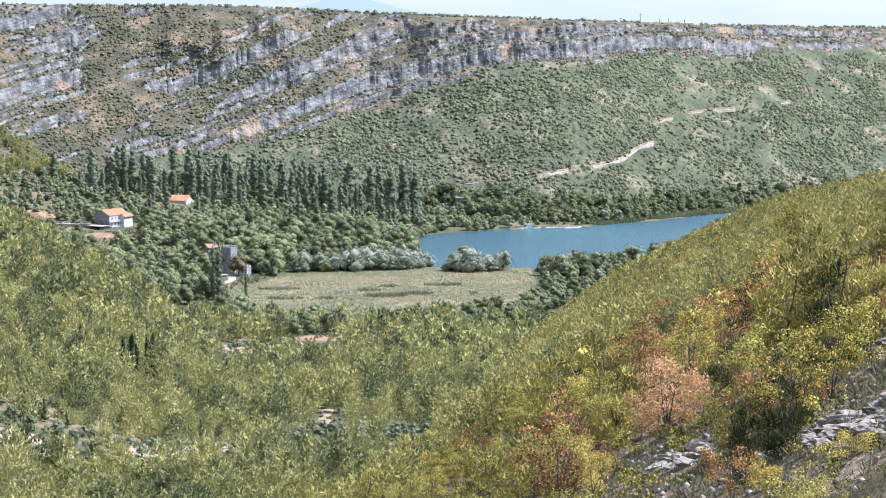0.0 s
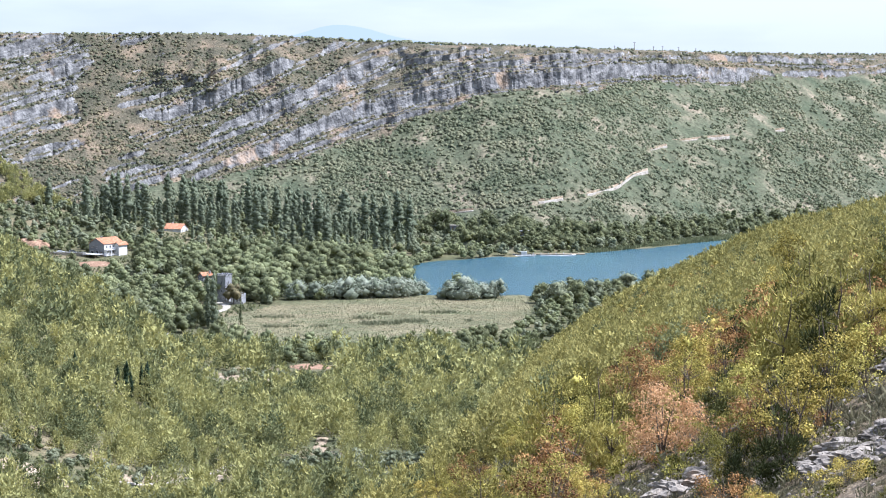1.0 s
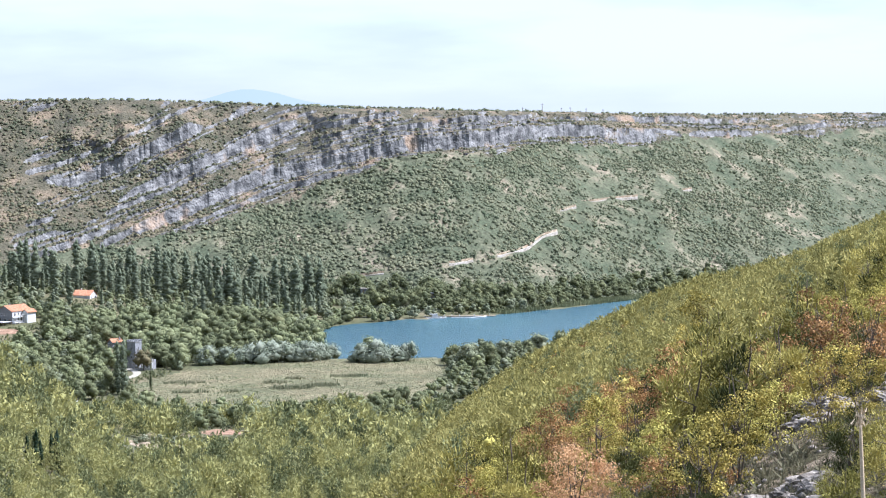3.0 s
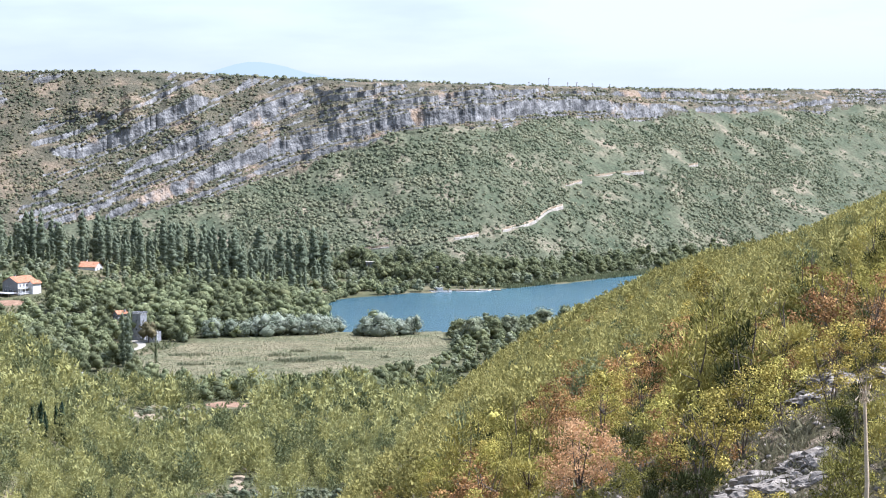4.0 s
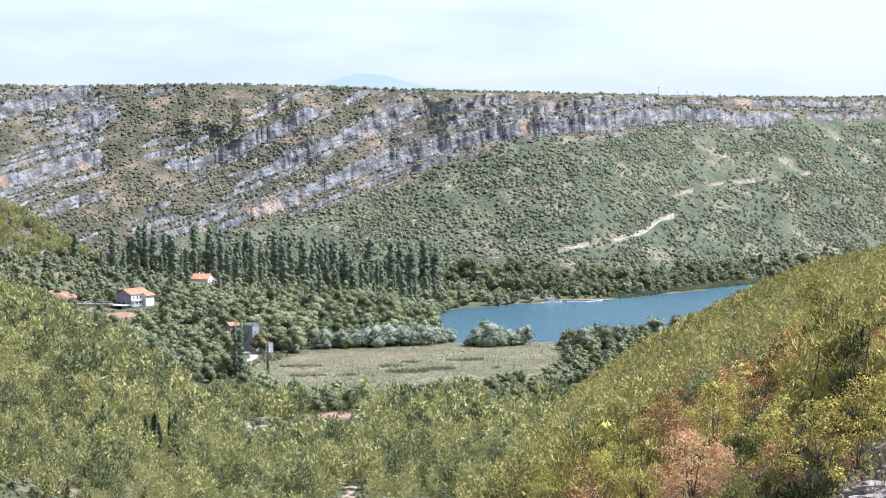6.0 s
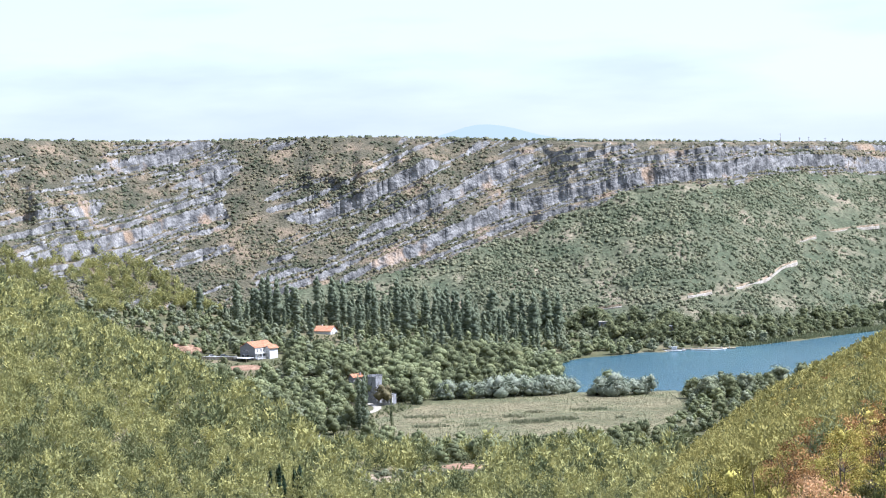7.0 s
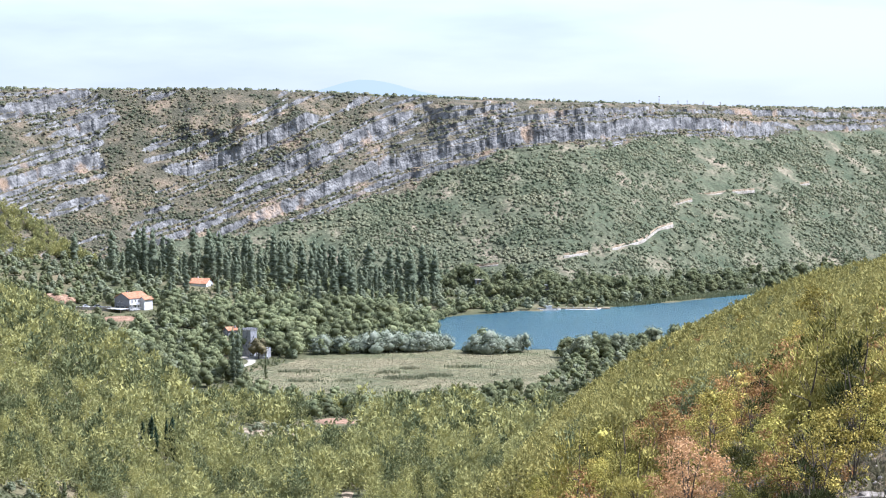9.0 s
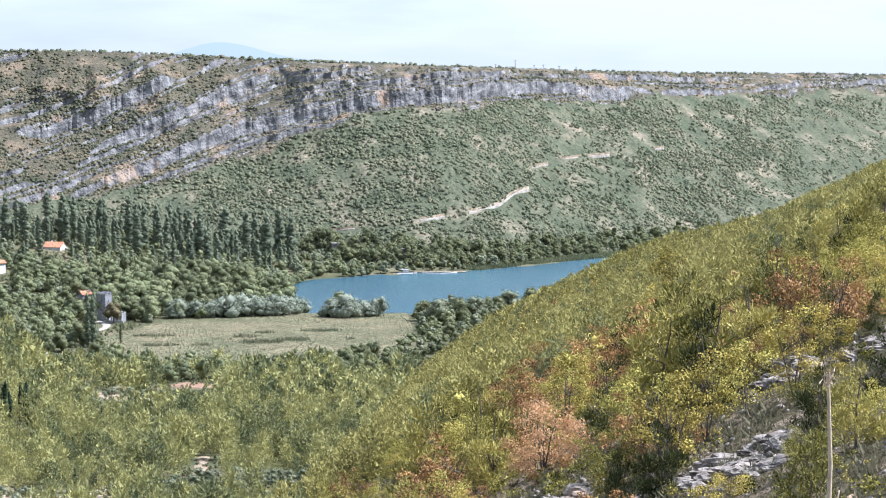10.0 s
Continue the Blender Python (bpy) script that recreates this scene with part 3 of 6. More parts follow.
def soft_pine(rng, width, height, n):
    """Clumps of a young pine with a full, uneven, blunt crown."""
    out = []
    lean = rng.normal(0, 0.06, 2)
    for k in range(n):
        t = (k + 0.5) / n
        a = k * 2.4 + rng.uniform(-0.5, 0.5)
        r = width / 2 * (0.72 - 0.62 * t ** 1.4) * rng.uniform(0.55, 1.1)
        s = width * (0.30 - 0.14 * t) * rng.uniform(0.8, 1.2)
        out.append((r * np.cos(a) + lean[0] * t, r * np.sin(a) + lean[1] * t, height * (0.14 + 0.74 * t), s, s, s * rng.uniform(0.8, 1.1)))
    return out


def tube(points, radii, sides=5):
    """A tapered limb along points."""
    pts = np.asarray(points, float)
    vs, fs_ = [], []
    for i, p in enumerate(pts):
        d = pts[min(i + 1, len(pts) - 1)] - pts[max(i - 1, 0)]
        d /= np.linalg.norm(d) + 1e-9
        a = np.cross(d, (0.31, 0.95, 0.05))
        a /= np.linalg.norm(a) + 1e-9
        b = np.cross(d, a)
        ang = np.arange(sides) * 2 * np.pi / sides
        vs.append(p + radii[i] * (np.cos(ang)[:, None] * a + np.sin(ang)[:, None] * b))
    for i in range(len(pts) - 1):
        for k in range(sides):
            k2 = (k + 1) % sides
            fs_.append((i * sides + k, i * sides + k2, (i + 1) * sides + k2, (i + 1) * sides + k))
    return np.concatenate(vs), np.array(fs_)


def joined(pieces):
    vs, fs_, n = [], [], 0
    for v, f in pieces:
        vs.append(v)
        fs_.append(f + n)
        n += len(v)
    return np.concatenate(vs), np.concatenate(fs_)


def strew(name, templates, places, sizes, rng, material, label, category, lean=0.0):
    """One joined mesh of many plants: each template turned, scaled and set at its places."""
    which = rng.integers(0, len(templates), len(places))
    vs, fs_, n = [], [], 0
    for k, (tv, tf) in enumerate(templates):
        sel = which == k
        if not sel.any():
            continue
        p, s = places[sel], sizes[sel]
        a = rng.uniform(0, 2 * np.pi, len(p))
        c, sn = np.cos(a)[:, None], np.sin(a)[:, None]
        wide = s[:, None] * rng.uniform(0.85, 1.2, len(p))[:, None]
        v = np.stack([(tv[None, :, 0] * c - tv[None, :, 1] * sn) * wide + p[:, 0, None],
                      (tv[None, :, 0] * sn + tv[None, :, 1] * c) * wide + p[:, 1, None],
                      tv[None, :, 2] * s[:, None] + p[:, 2, None]], -1)
        f = tf[None] + (np.arange(len(p)) * len(tv))[:, None, None] + n
        vs.append(v.reshape(-1, 3))
        fs_.append(f.reshape(-1, 3))
        n += len(p) * len(tv)
    ob = new(name, mesh_from(name, np.concatenate(vs), np.concatenate(fs_), material, True))
    return tagged(ob, label, category, kind="stuff")


def spread(rng, x0, x1, y0, y1, gap, keep):
    """Jittered places at about that gap for which keep(x, y) holds."""
    nx, ny = int((x1 - x0) / gap), int((y1 - y0) / gap)
    X, Y = np.meshgrid(np.linspace(x0, x1, nx), np.linspace(y0, y1, ny))
    X = (X + rng.uniform(-0.5, 0.5, X.shape) * gap).ravel()
    Y = (Y + rng.uniform(-0.5, 0.5, Y.shape) * gap).ravel()
    k = keep(X, Y)
    return X[k], Y[k]


def seated(x, y, sink=0.1):
    return np.stack([x, y, land(x, y) - sink], -1)


# bare places where nothing grows: (x, y, half width, half depth)
BARE = [(-46, 800, 15, 60), (-65, 756, 15, 36), (-60, 458, 20, 22), (-82, 430, 14, 26), (-27, 530, 4, 30), (-104, 940, 8, 60), (-108, 900, 8, 40), (-95, 850, 7, 30),
        (-100, 1068, 16, 38), (-100.5, 985, 6, 14), (-180, 1222, 19, 40), (-171, 1234, 9, 22), (-154, 1325, 12, 24), (-205, 1228, 24, 26), (-120, 1158, 6, 18), (-18, 488, 19, 30),
        (-86, 606, 12, 9), (-228, 1240, 14, 26)]


def clear(x, y):
    ok = np.ones(x.shape, bool)
    for cx, cy, rx, ry in BARE:
        ok &= ((x - cx) / rx) ** 2 + ((y - cy) / np.where(y < cy, ry + 13, ry)) ** 2 > 1
    return ok


def in_view(x, y, a=-0.32, b=0.28):
    u = x / y
    return (u > a) & (u < b)


rng = np.random.default_rng(7)
PINES = [brush_crown(rng, soft_pine(rng, 0.95, 1.1, 10), 600, 0.09, 0.16) for k in range(10)]
FARPINES = [brush_crown(rng, soft_pine(rng, 0.95, 1.1, 6), 150, 0.14, 0.21) for k in range(10)]
SHRUBS = [crown(rng, round_blobs(rng, 1.15, 0.8, 0.0, 5), 90, 0.066, 0.66, False, 0.5) for k in range(6)]
ROUND = [crown(rng, round_blobs(rng, 1.0, 0.95, 0.02, 9), 240, 0.042, 0.8, True, 0.5) for k in range(10)]
HILLPINES = [brush_crown(rng, soft_pine(rng, 0.95, 1.1, 11), 480, 0.085, 0.17) for k in range(8)]
FARSHRUB = [upper(*crown(rng, [(0, 0, 0.3, 0.55, 0.55, 0.48)], 4, 0.24, 0.9, True, 0.6)) for k in range(14)]


def side(x, y):
    fl, lh, rh = land_parts(x, y)
    return np.where(rh >= np.maximum(fl, lh), 2, np.where(lh > fl + 1.0, 1, 0))


# pines of the valley head and its left hill
def pine_ok(x, y):
    w = side(x, y)
    return (in_view(x, y) & clear(x, y) & (w < 2) & (poly_dist(x, y, MEADOW) > 12)
            & ((y < 900) | ((w == 1) & (land(x, y) > 16 + 10 * fbm(x / 25, y / 25, 2, 73)))))


for nm, tm, y0, y1, gap, lo, hi in (("pine_wood", PINES, 320, 660, 6.0, 3.8, 10.5), ("far_pine_wood", FARPINES, 660, 1300, 6.2, 3.6, 10.5)):
    px, py = spread(rng, -420, 60, y0, y1, gap, pine_ok)
    size = (lo + (hi - lo) * rng.uniform(0, 1, len(px)) ** 1.7) * (1 + 0.3 * fbm(px / 30, py / 30, 2, 71))
    dark = rng.uniform(0, 1, len(px)) + 0.5 * fbm(px / 14, py / 14, 2, 72) < 0.3
    strew(nm, tm, seated(px, py)[~dark], size[~dark], rng, M_PINE, "light green pine wood covering the slope and valley floor", "pine wood")
    strew("shaded_" + nm, tm, seated(px, py)[dark], size[dark], rng, M_DARKPINE, "darker green pines scattered through the light wood", "pine wood")

# low bushes where the tall ones leave room, off the bare soil and the tracks
SOIL = [(-46, 838, 10, 16), (-64, 776, 12, 15), (-57, 466, 13, 9), (-79, 424, 9, 20), (-46, 476, 5, 12), (-28, 540, 2.4, 26), (-22, 518, 7, 3), (-182, 1250, 13, 13), (-188, 1238, 8, 6), (-103, 1098, 12, 8),
        (-184, 1216, 8, 9), (-206, 1222, 9, 7), (-101, 1078, 4, 12), (-154, 1345, 8, 8), (-119, 1168, 5, 5)]


def off_soil(x, y):
    ok = np.ones(x.shape, bool)
    for cx, cy, rx, ry in SOIL:
        ok &= ((x - cx) / rx) ** 2 + ((y - cy) / np.where(y < cy, ry + 8, ry)) ** 2 > 1
    return ok


lx, ly = spread(rng, -260, 40, 330, 1350, 3.2, lambda x, y: ~clear(x, y) & (off_soil(x, y) | ((rng.uniform(0, 1, x.shape) < 0.2) & (y < 900))) & (side(x, y) < 2) & in_view(x, y) & (poly_dist(x, y, MEADOW) > 1))
strew("low_bushes", SHRUBS, seated(lx, ly), rng.uniform(1.0, 2.4, len(lx)), rng, M_BROAD, "low green bushes in the gaps of the wood", "bushes")

# right hillside beyond the nearest bushes
hx, hy = spread(rng, -40, 260, 255, 1150, 4.1, lambda x, y: in_view(x, y, -0.1, 0.27) & (y < 1150 - 2600 * np.maximum(0, x / y - 0.13)) & clear(x, y) & (side(x, y) == 2))
kind = fbm(hx / 26, hy / 26, 3, 81) + rng.normal(0, 0.22, len(hx))
for nm, tm, sel, lo, hi, mt, lb in (
        ("hillside_pines", HILLPINES, (kind < 0.0) & (hy < 540), 2.2, 5.0, M_HPINE, "light green young pines on the stony hillside"),
        ("far_hillside_pines", FARPINES, (kind < 0.0) & (hy >= 540), 2.6, 5.6, M_HPINE, "light green pines on the lower hillside"),
        ("dark_hillside_pines", HILLPINES, (kind >= 0.0) & (kind < 0.07), 2.4, 4.6, M_DARKPINE, "dark green pines on the stony hillside"),
        ("hillside_shrubs", SHRUBS, (kind >= 0.07) & (kind < 0.22), 2.2, 3.8, M_SHRUB, "yellow-green shrubs between the hillside pines"),
        ("withered_shrubs", SHRUBS, kind >= 0.22, 2.0, 3.4, M_BROWN, "brown withered shrubs between the hillside pines")):
    strew(nm, tm, seated(hx[sel], hy[sel]), rng.uniform(lo, hi, sel.sum()), rng, mt, lb, "shrubs")

# broad-leaved wood on the valley floor, round the marsh and the lake
def wood_ok(x, y):
    u = x / y
    return (in_view(x, y) & clear(x, y) & (poly_dist(x, y, MEADOW) > 3) & (poly_dist(x, y, LAKE) > 0.8) & (side(x, y) != 2)
            & (y < foot(u)[0] + 25) & ((side(x, y) == 0) | ((y > 1000) & (land(x, y) < 20))))


bx, by = spread(rng, -330, 130, 855, 1470, 8.2, wood_ok)
bsize = ((6.5 + 8.0 * rng.uniform(0, 1, len(bx)) ** 1.3) * (1 - 0.2 * sstep(-100, -125, bx)) * (1 - 0.45 * sstep(1260, 1290, by)) * (1 - 0.45 * sstep(25, 45, bx)) * (0.68 + 0.32 * sstep(930, 1060, by)))
tone = fbm(bx / 24, by / 40, 2, 77) + rng.normal(0, 0.3, len(bx))
for nm, sel, mt, lb in (("broadleaf_wood", tone < 0.16, M_BROAD, "dark green broad-leaved wood on the valley floor"), ("leafy_wood", tone >= 0.16, M_FRESH, "fresh green leafy trees among the darker wood")):
    strew(nm, ROUND, seated(bx[sel], by[sel]), bsize[sel], rng, mt, lb, "wood")
bx, by = spread(rng, -330, 130, 905, 1470, 15, wood_ok)
strew("willow_scrub", ROUND, seated(bx, by), rng.uniform(5, 8.0, len(bx)) * (0.6 + 0.4 * sstep(930, 1060, by)), rng, M_OLIVE, "grey-green willow scrub among the darker trees", "scrub")

# pines climbing the foot of the far side on the left, below the crags
fpu, fps = rng.uniform(-0.30, -0.16, 1900), rng.uniform(0.0, 0.46, 1900)
ok = fps < np.interp(fpu, (-0.30, -0.25, -0.222, -0.20, -0.185, -0.17, -0.16), (0.28, 0.35, 0.43, 0.34, 0.22, 0.1, 0.0)) + 0.05 * fbm(fpu * 90, fps * 6, 2, 75)
ok &= fbm(fpu * 120, fps * 14, 3, 76) > -0.12
fpx, fpy, fpz, _m = far_side(fpu[ok], fps[ok])
strew("foot_pines", FARPINES, np.stack([fpx, fpy, fpz - 0.4], -1), rng.uniform(4.0, 7.0, ok.sum()), rng, M_PINE, "light green pines below the crags", "pine wood")

# roads across the far side: bearing and share of the slope
ROADS = [[(-0.0035, 0.128), (0.008, 0.145), (0.0164, 0.160)], [(0.0440, 0.200), (0.0499, 0.207), (0.0556, 0.217)],
         [(0.0655, 0.229), (0.0700, 0.236), (0.0797, 0.259), (0.0846, 0.302), (0.0928, 0.332)], [(0.0935, 0.417), (0.0975, 0.43), (0.1011, 0.441)],
         [(0.1010, 0.452), (0.113, 0.466), (0.129, 0.481)], [(0.1476, 0.494), (0.152, 0.507)]]


def off_roads(u, s):
    """Clear of the roads and of the bank just below them."""
    ok = np.ones(u.shape, bool)
    for r in ROADS:
        k = np.array(r)
        at = np.interp(u, k[:, 0], k[:, 1])
        ok &= ~((u > k[0, 0] - 0.001) & (u < k[-1, 0] + 0.001) & (s > at - 0.013) & (s < at + 0.007))
    return ok


# scrub of the far side, thick below the cliffs and thin on them
su = rng.uniform(-0.31, 0.27, 140000)
ss_ = rng.uniform(0.0, 1.0, 140000) ** 0.95
sx, sy, sz, sm = far_side(su, ss_)
dz = far_side(su, ss_ + 0.006)[2] - far_side(su, ss_ - 0.006)[2]
keep = (rng.uniform(0, 1, len(su)) < np.where(sm > 0.5, 0.6 * (1 - 0.7 * sstep(-0.062, -0.03, su) * sstep(0.1, 0.05, su)) * (0.7 + 1.1 * fbm(sx / 26, ss_ * 8, 3, 91)), 0.9 * (0.62 + 1.2 * fbm(sx / 22, ss_ * 9, 3, 91) - 0.35 * sstep(0.12, 0.02, np.interp(su, ROCK_U, ROCK_FOOT) - ss_)))) & ((dz < 3.4) | (sm < 0.3))
keep &= off_roads(su, ss_)
for nm, sel, base, more, mt, lb in (("slope_scrub", keep & (sm < 0.5), 0.9, 2.5, M_SCRUB, "haze-greyed green scrub covering the far slope"),
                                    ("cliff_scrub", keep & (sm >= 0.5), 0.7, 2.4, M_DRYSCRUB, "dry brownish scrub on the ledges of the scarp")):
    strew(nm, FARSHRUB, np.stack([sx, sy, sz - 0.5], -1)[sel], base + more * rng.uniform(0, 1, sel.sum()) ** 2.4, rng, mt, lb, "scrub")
tu, ts = rng.uniform(-0.05, 0.25, 5200), rng.uniform(0.03, 0.8, 5200)
tx, ty, tz, tmm = far_side(tu, ts)
sel = (tmm < 0.4) & off_roads(tu, ts) & (fbm(tx / 34, ts * 7, 3, 97) + 0.25 * (ts < 0.16) + rng.normal(0, 0.1, len(tu)) > 0.2)
strew("slope_trees", SHRUBS, np.stack([tx, ty, tz - 0.4], -1)[sel], rng.uniform(2.0, 4.2, sel.sum()), rng, M_OLIVE, "darker green small trees in clumps on the far slope", "trees")
# a belt of trees between the far slope and the lake
bu, bs = rng.uniform(0.02, 0.205, 330), rng.uniform(0.004, 1.0, 330) ** 1.6 * 0.085
bx, by, bz, _m = far_side(bu, bs)
strew("shore_wood", ROUND, np.stack([bx, by, bz - 0.5], -1), rng.uniform(3.5, 8.5, 330), rng, M_BROAD, "dark green trees along the far lake shore", "wood")
ru = rng.uniform(-0.31, 0.27, 1500)
rry, rrz = rim(ru)
back = rng.uniform(0, 70, 1500)
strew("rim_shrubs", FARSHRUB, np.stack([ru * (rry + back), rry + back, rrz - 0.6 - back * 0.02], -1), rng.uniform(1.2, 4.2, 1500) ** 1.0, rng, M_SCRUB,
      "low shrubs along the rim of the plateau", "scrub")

# middle hillside: shrubs and young pines between the near bushes and the far ones
MIDPINE = [brush_crown(rng, soft_pine(rng, 1.0, 1.2, 15), 800, 0.072, 0.17) for k in range(6)]
MIDSHRUB = [crown(rng, round_blobs(rng, 1.1, 0.9, 0.0, 12), 520, 0.03, 0.6, False, 0.6) for k in range(4)]
hx, hy = spread(rng, -14, 75, 150, 264, 2.9, lambda x, y: (x / y > -0.06) & (x / y < 0.27) & (side(x, y) == 2) & (np.hypot(x - 37.2, (y - 199) * 0.5) > 3.8) & (np.hypot(x - 4.3, (y - 246) * 0.17) > 3.6) & (np.hypot(x - 8.3, (y - 198) * 0.5) > 2.2)
                & ~((np.abs(x / y - 0.187) < 0.011) & (y > 160) & (y < 208)) & ~((np.abs(x / y - 0.018) < 0.011) & (y > 175) & (y < 267)))
kind = fbm(hx / 12, hy / 12, 3, 83) + rng.normal(0, 0.24, len(hx))
for nm, tm, sel, lo, hi, mt, lb in (
        ("young_pines", MIDPINE, kind < -0.02, 2.0, 4.6, M_HPINE, "yellow-green young pines on the near hillside"),
        ("dark_young_pines", MIDPINE, (kind >= -0.02) & (kind < 0.04), 2.0, 4.2, M_DARKPINE, "dark green young pines on the near hillside"),
        ("oak_scrub", MIDSHRUB, (kind >= 0.04) & (kind < 0.18), 2.0, 3.6, M_OAK, "green oak scrub on the near hillside"),
        ("yellowing_scrub", MIDSHRUB, (kind >= 0.18) & (kind < 0.3), 1.8, 3.0, M_SHRUB, "yellowing shrubs on the near hillside"),
        ("withered_scrub", MIDSHRUB, kind >= 0.3, 1.6, 3.0, M_BROWN, "brown withered shrubs on the near hillside")):
    strew(nm, tm, seated(hx[sel], hy[sel]), rng.uniform(lo, hi, sel.sum()), rng, mt, lb, "shrubs")


def leaf_quads(rng, pts, out, size, narrow=0.5, broad=False):
    """Single leaves: folded rhombs where broad, else slim triangles."""
    n = len(pts)
    nrm = out + rng.normal(0, 0.7, (n, 3)) + np.array((0, 0, 0.35))
    nrm /= np.linalg.norm(nrm, axis=1, keepdims=True) + 1e-9
    a = np.cross(nrm, rng.normal(0, 1, (n, 3)))
    a /= np.linalg.norm(a, axis=1, keepdims=True) + 1e-9
    b = np.cross(nrm, a)
    s = (size * rng.uniform(0.6, 1.3, n))[:, None]
    fold = nrm * s * 0.18
    if not broad:
        v = np.stack([pts - a * s, pts + a * s * 0.6 + b * s * narrow * 1.3 + fold, pts + a * s * 0.6 - b * s * narrow * 1.3], 1).reshape(-1, 3)
        return v, np.arange(len(v)).reshape(-1, 3)
    v = np.stack([pts - a * s, pts + b * s * narrow + fold, pts + a * s, pts - b * s * narrow + fold], 1).reshape(-1, 3)
    return v, np.arange(len(v)).reshape(-1, 4)


def sprays(rng, ends, per, spread_r, size, narrow=0.5, flat=0.75, broad=False):
    """Leaves in small clusters round the ends of the twigs."""
    ends = np.asarray(ends)
    c = np.repeat(ends, per, 0)
    d = rng.normal(0, 1, (len(c), 3))
    d /= np.linalg.norm(d, axis=1, keepdims=True)
    pts = c + d * np.array((1, 1, flat)) * spread_r * rng.uniform(0.25, 1.05, (len(c), 1))
    return leaf_quads(rng, pts, d, size, narrow, broad)


def needles(rng, ends, per, length, upward=0.7):
    """Tufts of needles: slim triangles that fan out and up from the twig ends."""
    ends = np.asarray(ends)
    c = np.repeat(ends, per, 0)
    n = len(c)
    d = rng.normal(0, 0.75, (n, 3)) + np.array((0, 0, upward))
    d /= np.linalg.norm(d, axis=1, keepdims=True)
    w = np.cross(d, rng.normal(0, 1, (n, 3)))
    w /= np.linalg.norm(w, axis=1, keepdims=True)
    l = (length * rng.uniform(0.6, 1.3, n))[:, None]
    p = c + rng.normal(0, length * 0.45, (n, 3))
    v = np.stack([p - w * l * 0.12, p + w * l * 0.12, p + d * l], 1).reshape(-1, 3)
    return v, np.arange(len(v)).reshape(-1, 3)


def twig_ends(rng, n, width, height, base, shape):
    """Twig ends inside a crown: 'round', 'cone' or 'open'."""
    out = []
    while len(out) < n:
        x, y, t = rng.uniform(-1, 1), rng.uniform(-1, 1), rng.uniform(0, 1)
        lim = {"round": math.sqrt(max(0, 1 - (2 * t - 0.9) ** 2 / 1.25)), "cone": 1.0 - 0.85 * t, "open": 0.55 + 0.5 * t - 0.55 * max(0, t - 0.7)}[shape]
        r = math.hypot(x, y)
        if 0.3 * lim < r < lim:
            out.append((x * width / 2, y * width / 2, base + t * (height - base)))
    return np.array(out)


def limbs_to(rng, ends, height, radius, stems, each):
    """Stems, and thin branches from them to a share of the twig ends."""
    out, tops = [], []
    for k in range(stems):
        a = rng.uniform(0, 2 * np.pi)
        lean = (0.05 if stems == 1 else rng.uniform(0.12, 0.3)) * height
        pts = [np.array((lean * t * math.cos(a), lean * t * math.sin(a), height * 0.9 * t - 0.12)) + rng.normal(0, 0.025, 3) * height * t for t in (0, 0.3, 0.6, 0.85, 1.0)]
        out.append(tube(pts, [radius, radius * 0.8, radius * 0.55, radius * 0.3, radius * 0.1], 4))
        tops.append(pts)
    for e in ends[rng.permutation(len(ends))[:each]]:
        pts = tops[rng.integers(0, stems)]
        p = min(pts[:-1], key=lambda q: abs(q[2] - e[2] * 0.62))
        out.append(tube([p, (p + e) / 2 + rng.normal(0, 0.04, 3) * height, e], [radius * 0.36, radius * 0.24, radius * 0.07], 3))
    return joined(out)


def bush(name, label, category, group, seed, shape, width, height, base, ends, foliage, leaf_material, stems, radius, branches):
    """A bush or small tree: a thing with its trunk and its crown."""
    r = np.random.default_rng(seed)
    ob = thing(name, Matrix.Identity(4), label, category, group)
    tips = twig_ends(r, ends, width, height, base, shape)
    tv, tf = limbs_to(r, tips, height, radius, stems, branches)
    hang("trunk", mesh_from("trunk", tv, tf, M_BARK, True), ob)
    lv, lf = foliage(r, tips)
    hang("crown", mesh_from("crown", lv, lf, leaf_material), ob)
    return ob


def oak_leaves(per, rad, size, broad=False):
    return lambda r, tips: sprays(r, tips, per, rad, size, 0.5, 0.75, broad)


def clump_blobs(r, tips, n, rad):
    c = tips[r.permutation(len(tips))[:n]]
    s = rad * r.uniform(0.65, 1.3, n)
    return np.column_stack([c, s, s, s * 0.72])


def clumped(n, leaves, size, rad, core=0.62):
    """Leaves on overlapping clumps, so that each clump has a lit and a shaded side."""
    return lambda r, tips: crown(r, clump_blobs(r, tips, n, rad), leaves, size, core, True, 0.5)


def feathery(n, leaves, length, rad):
    return lambda r, tips: brush_crown(r, clump_blobs(r, tips, n, rad), leaves, length, 0.09)


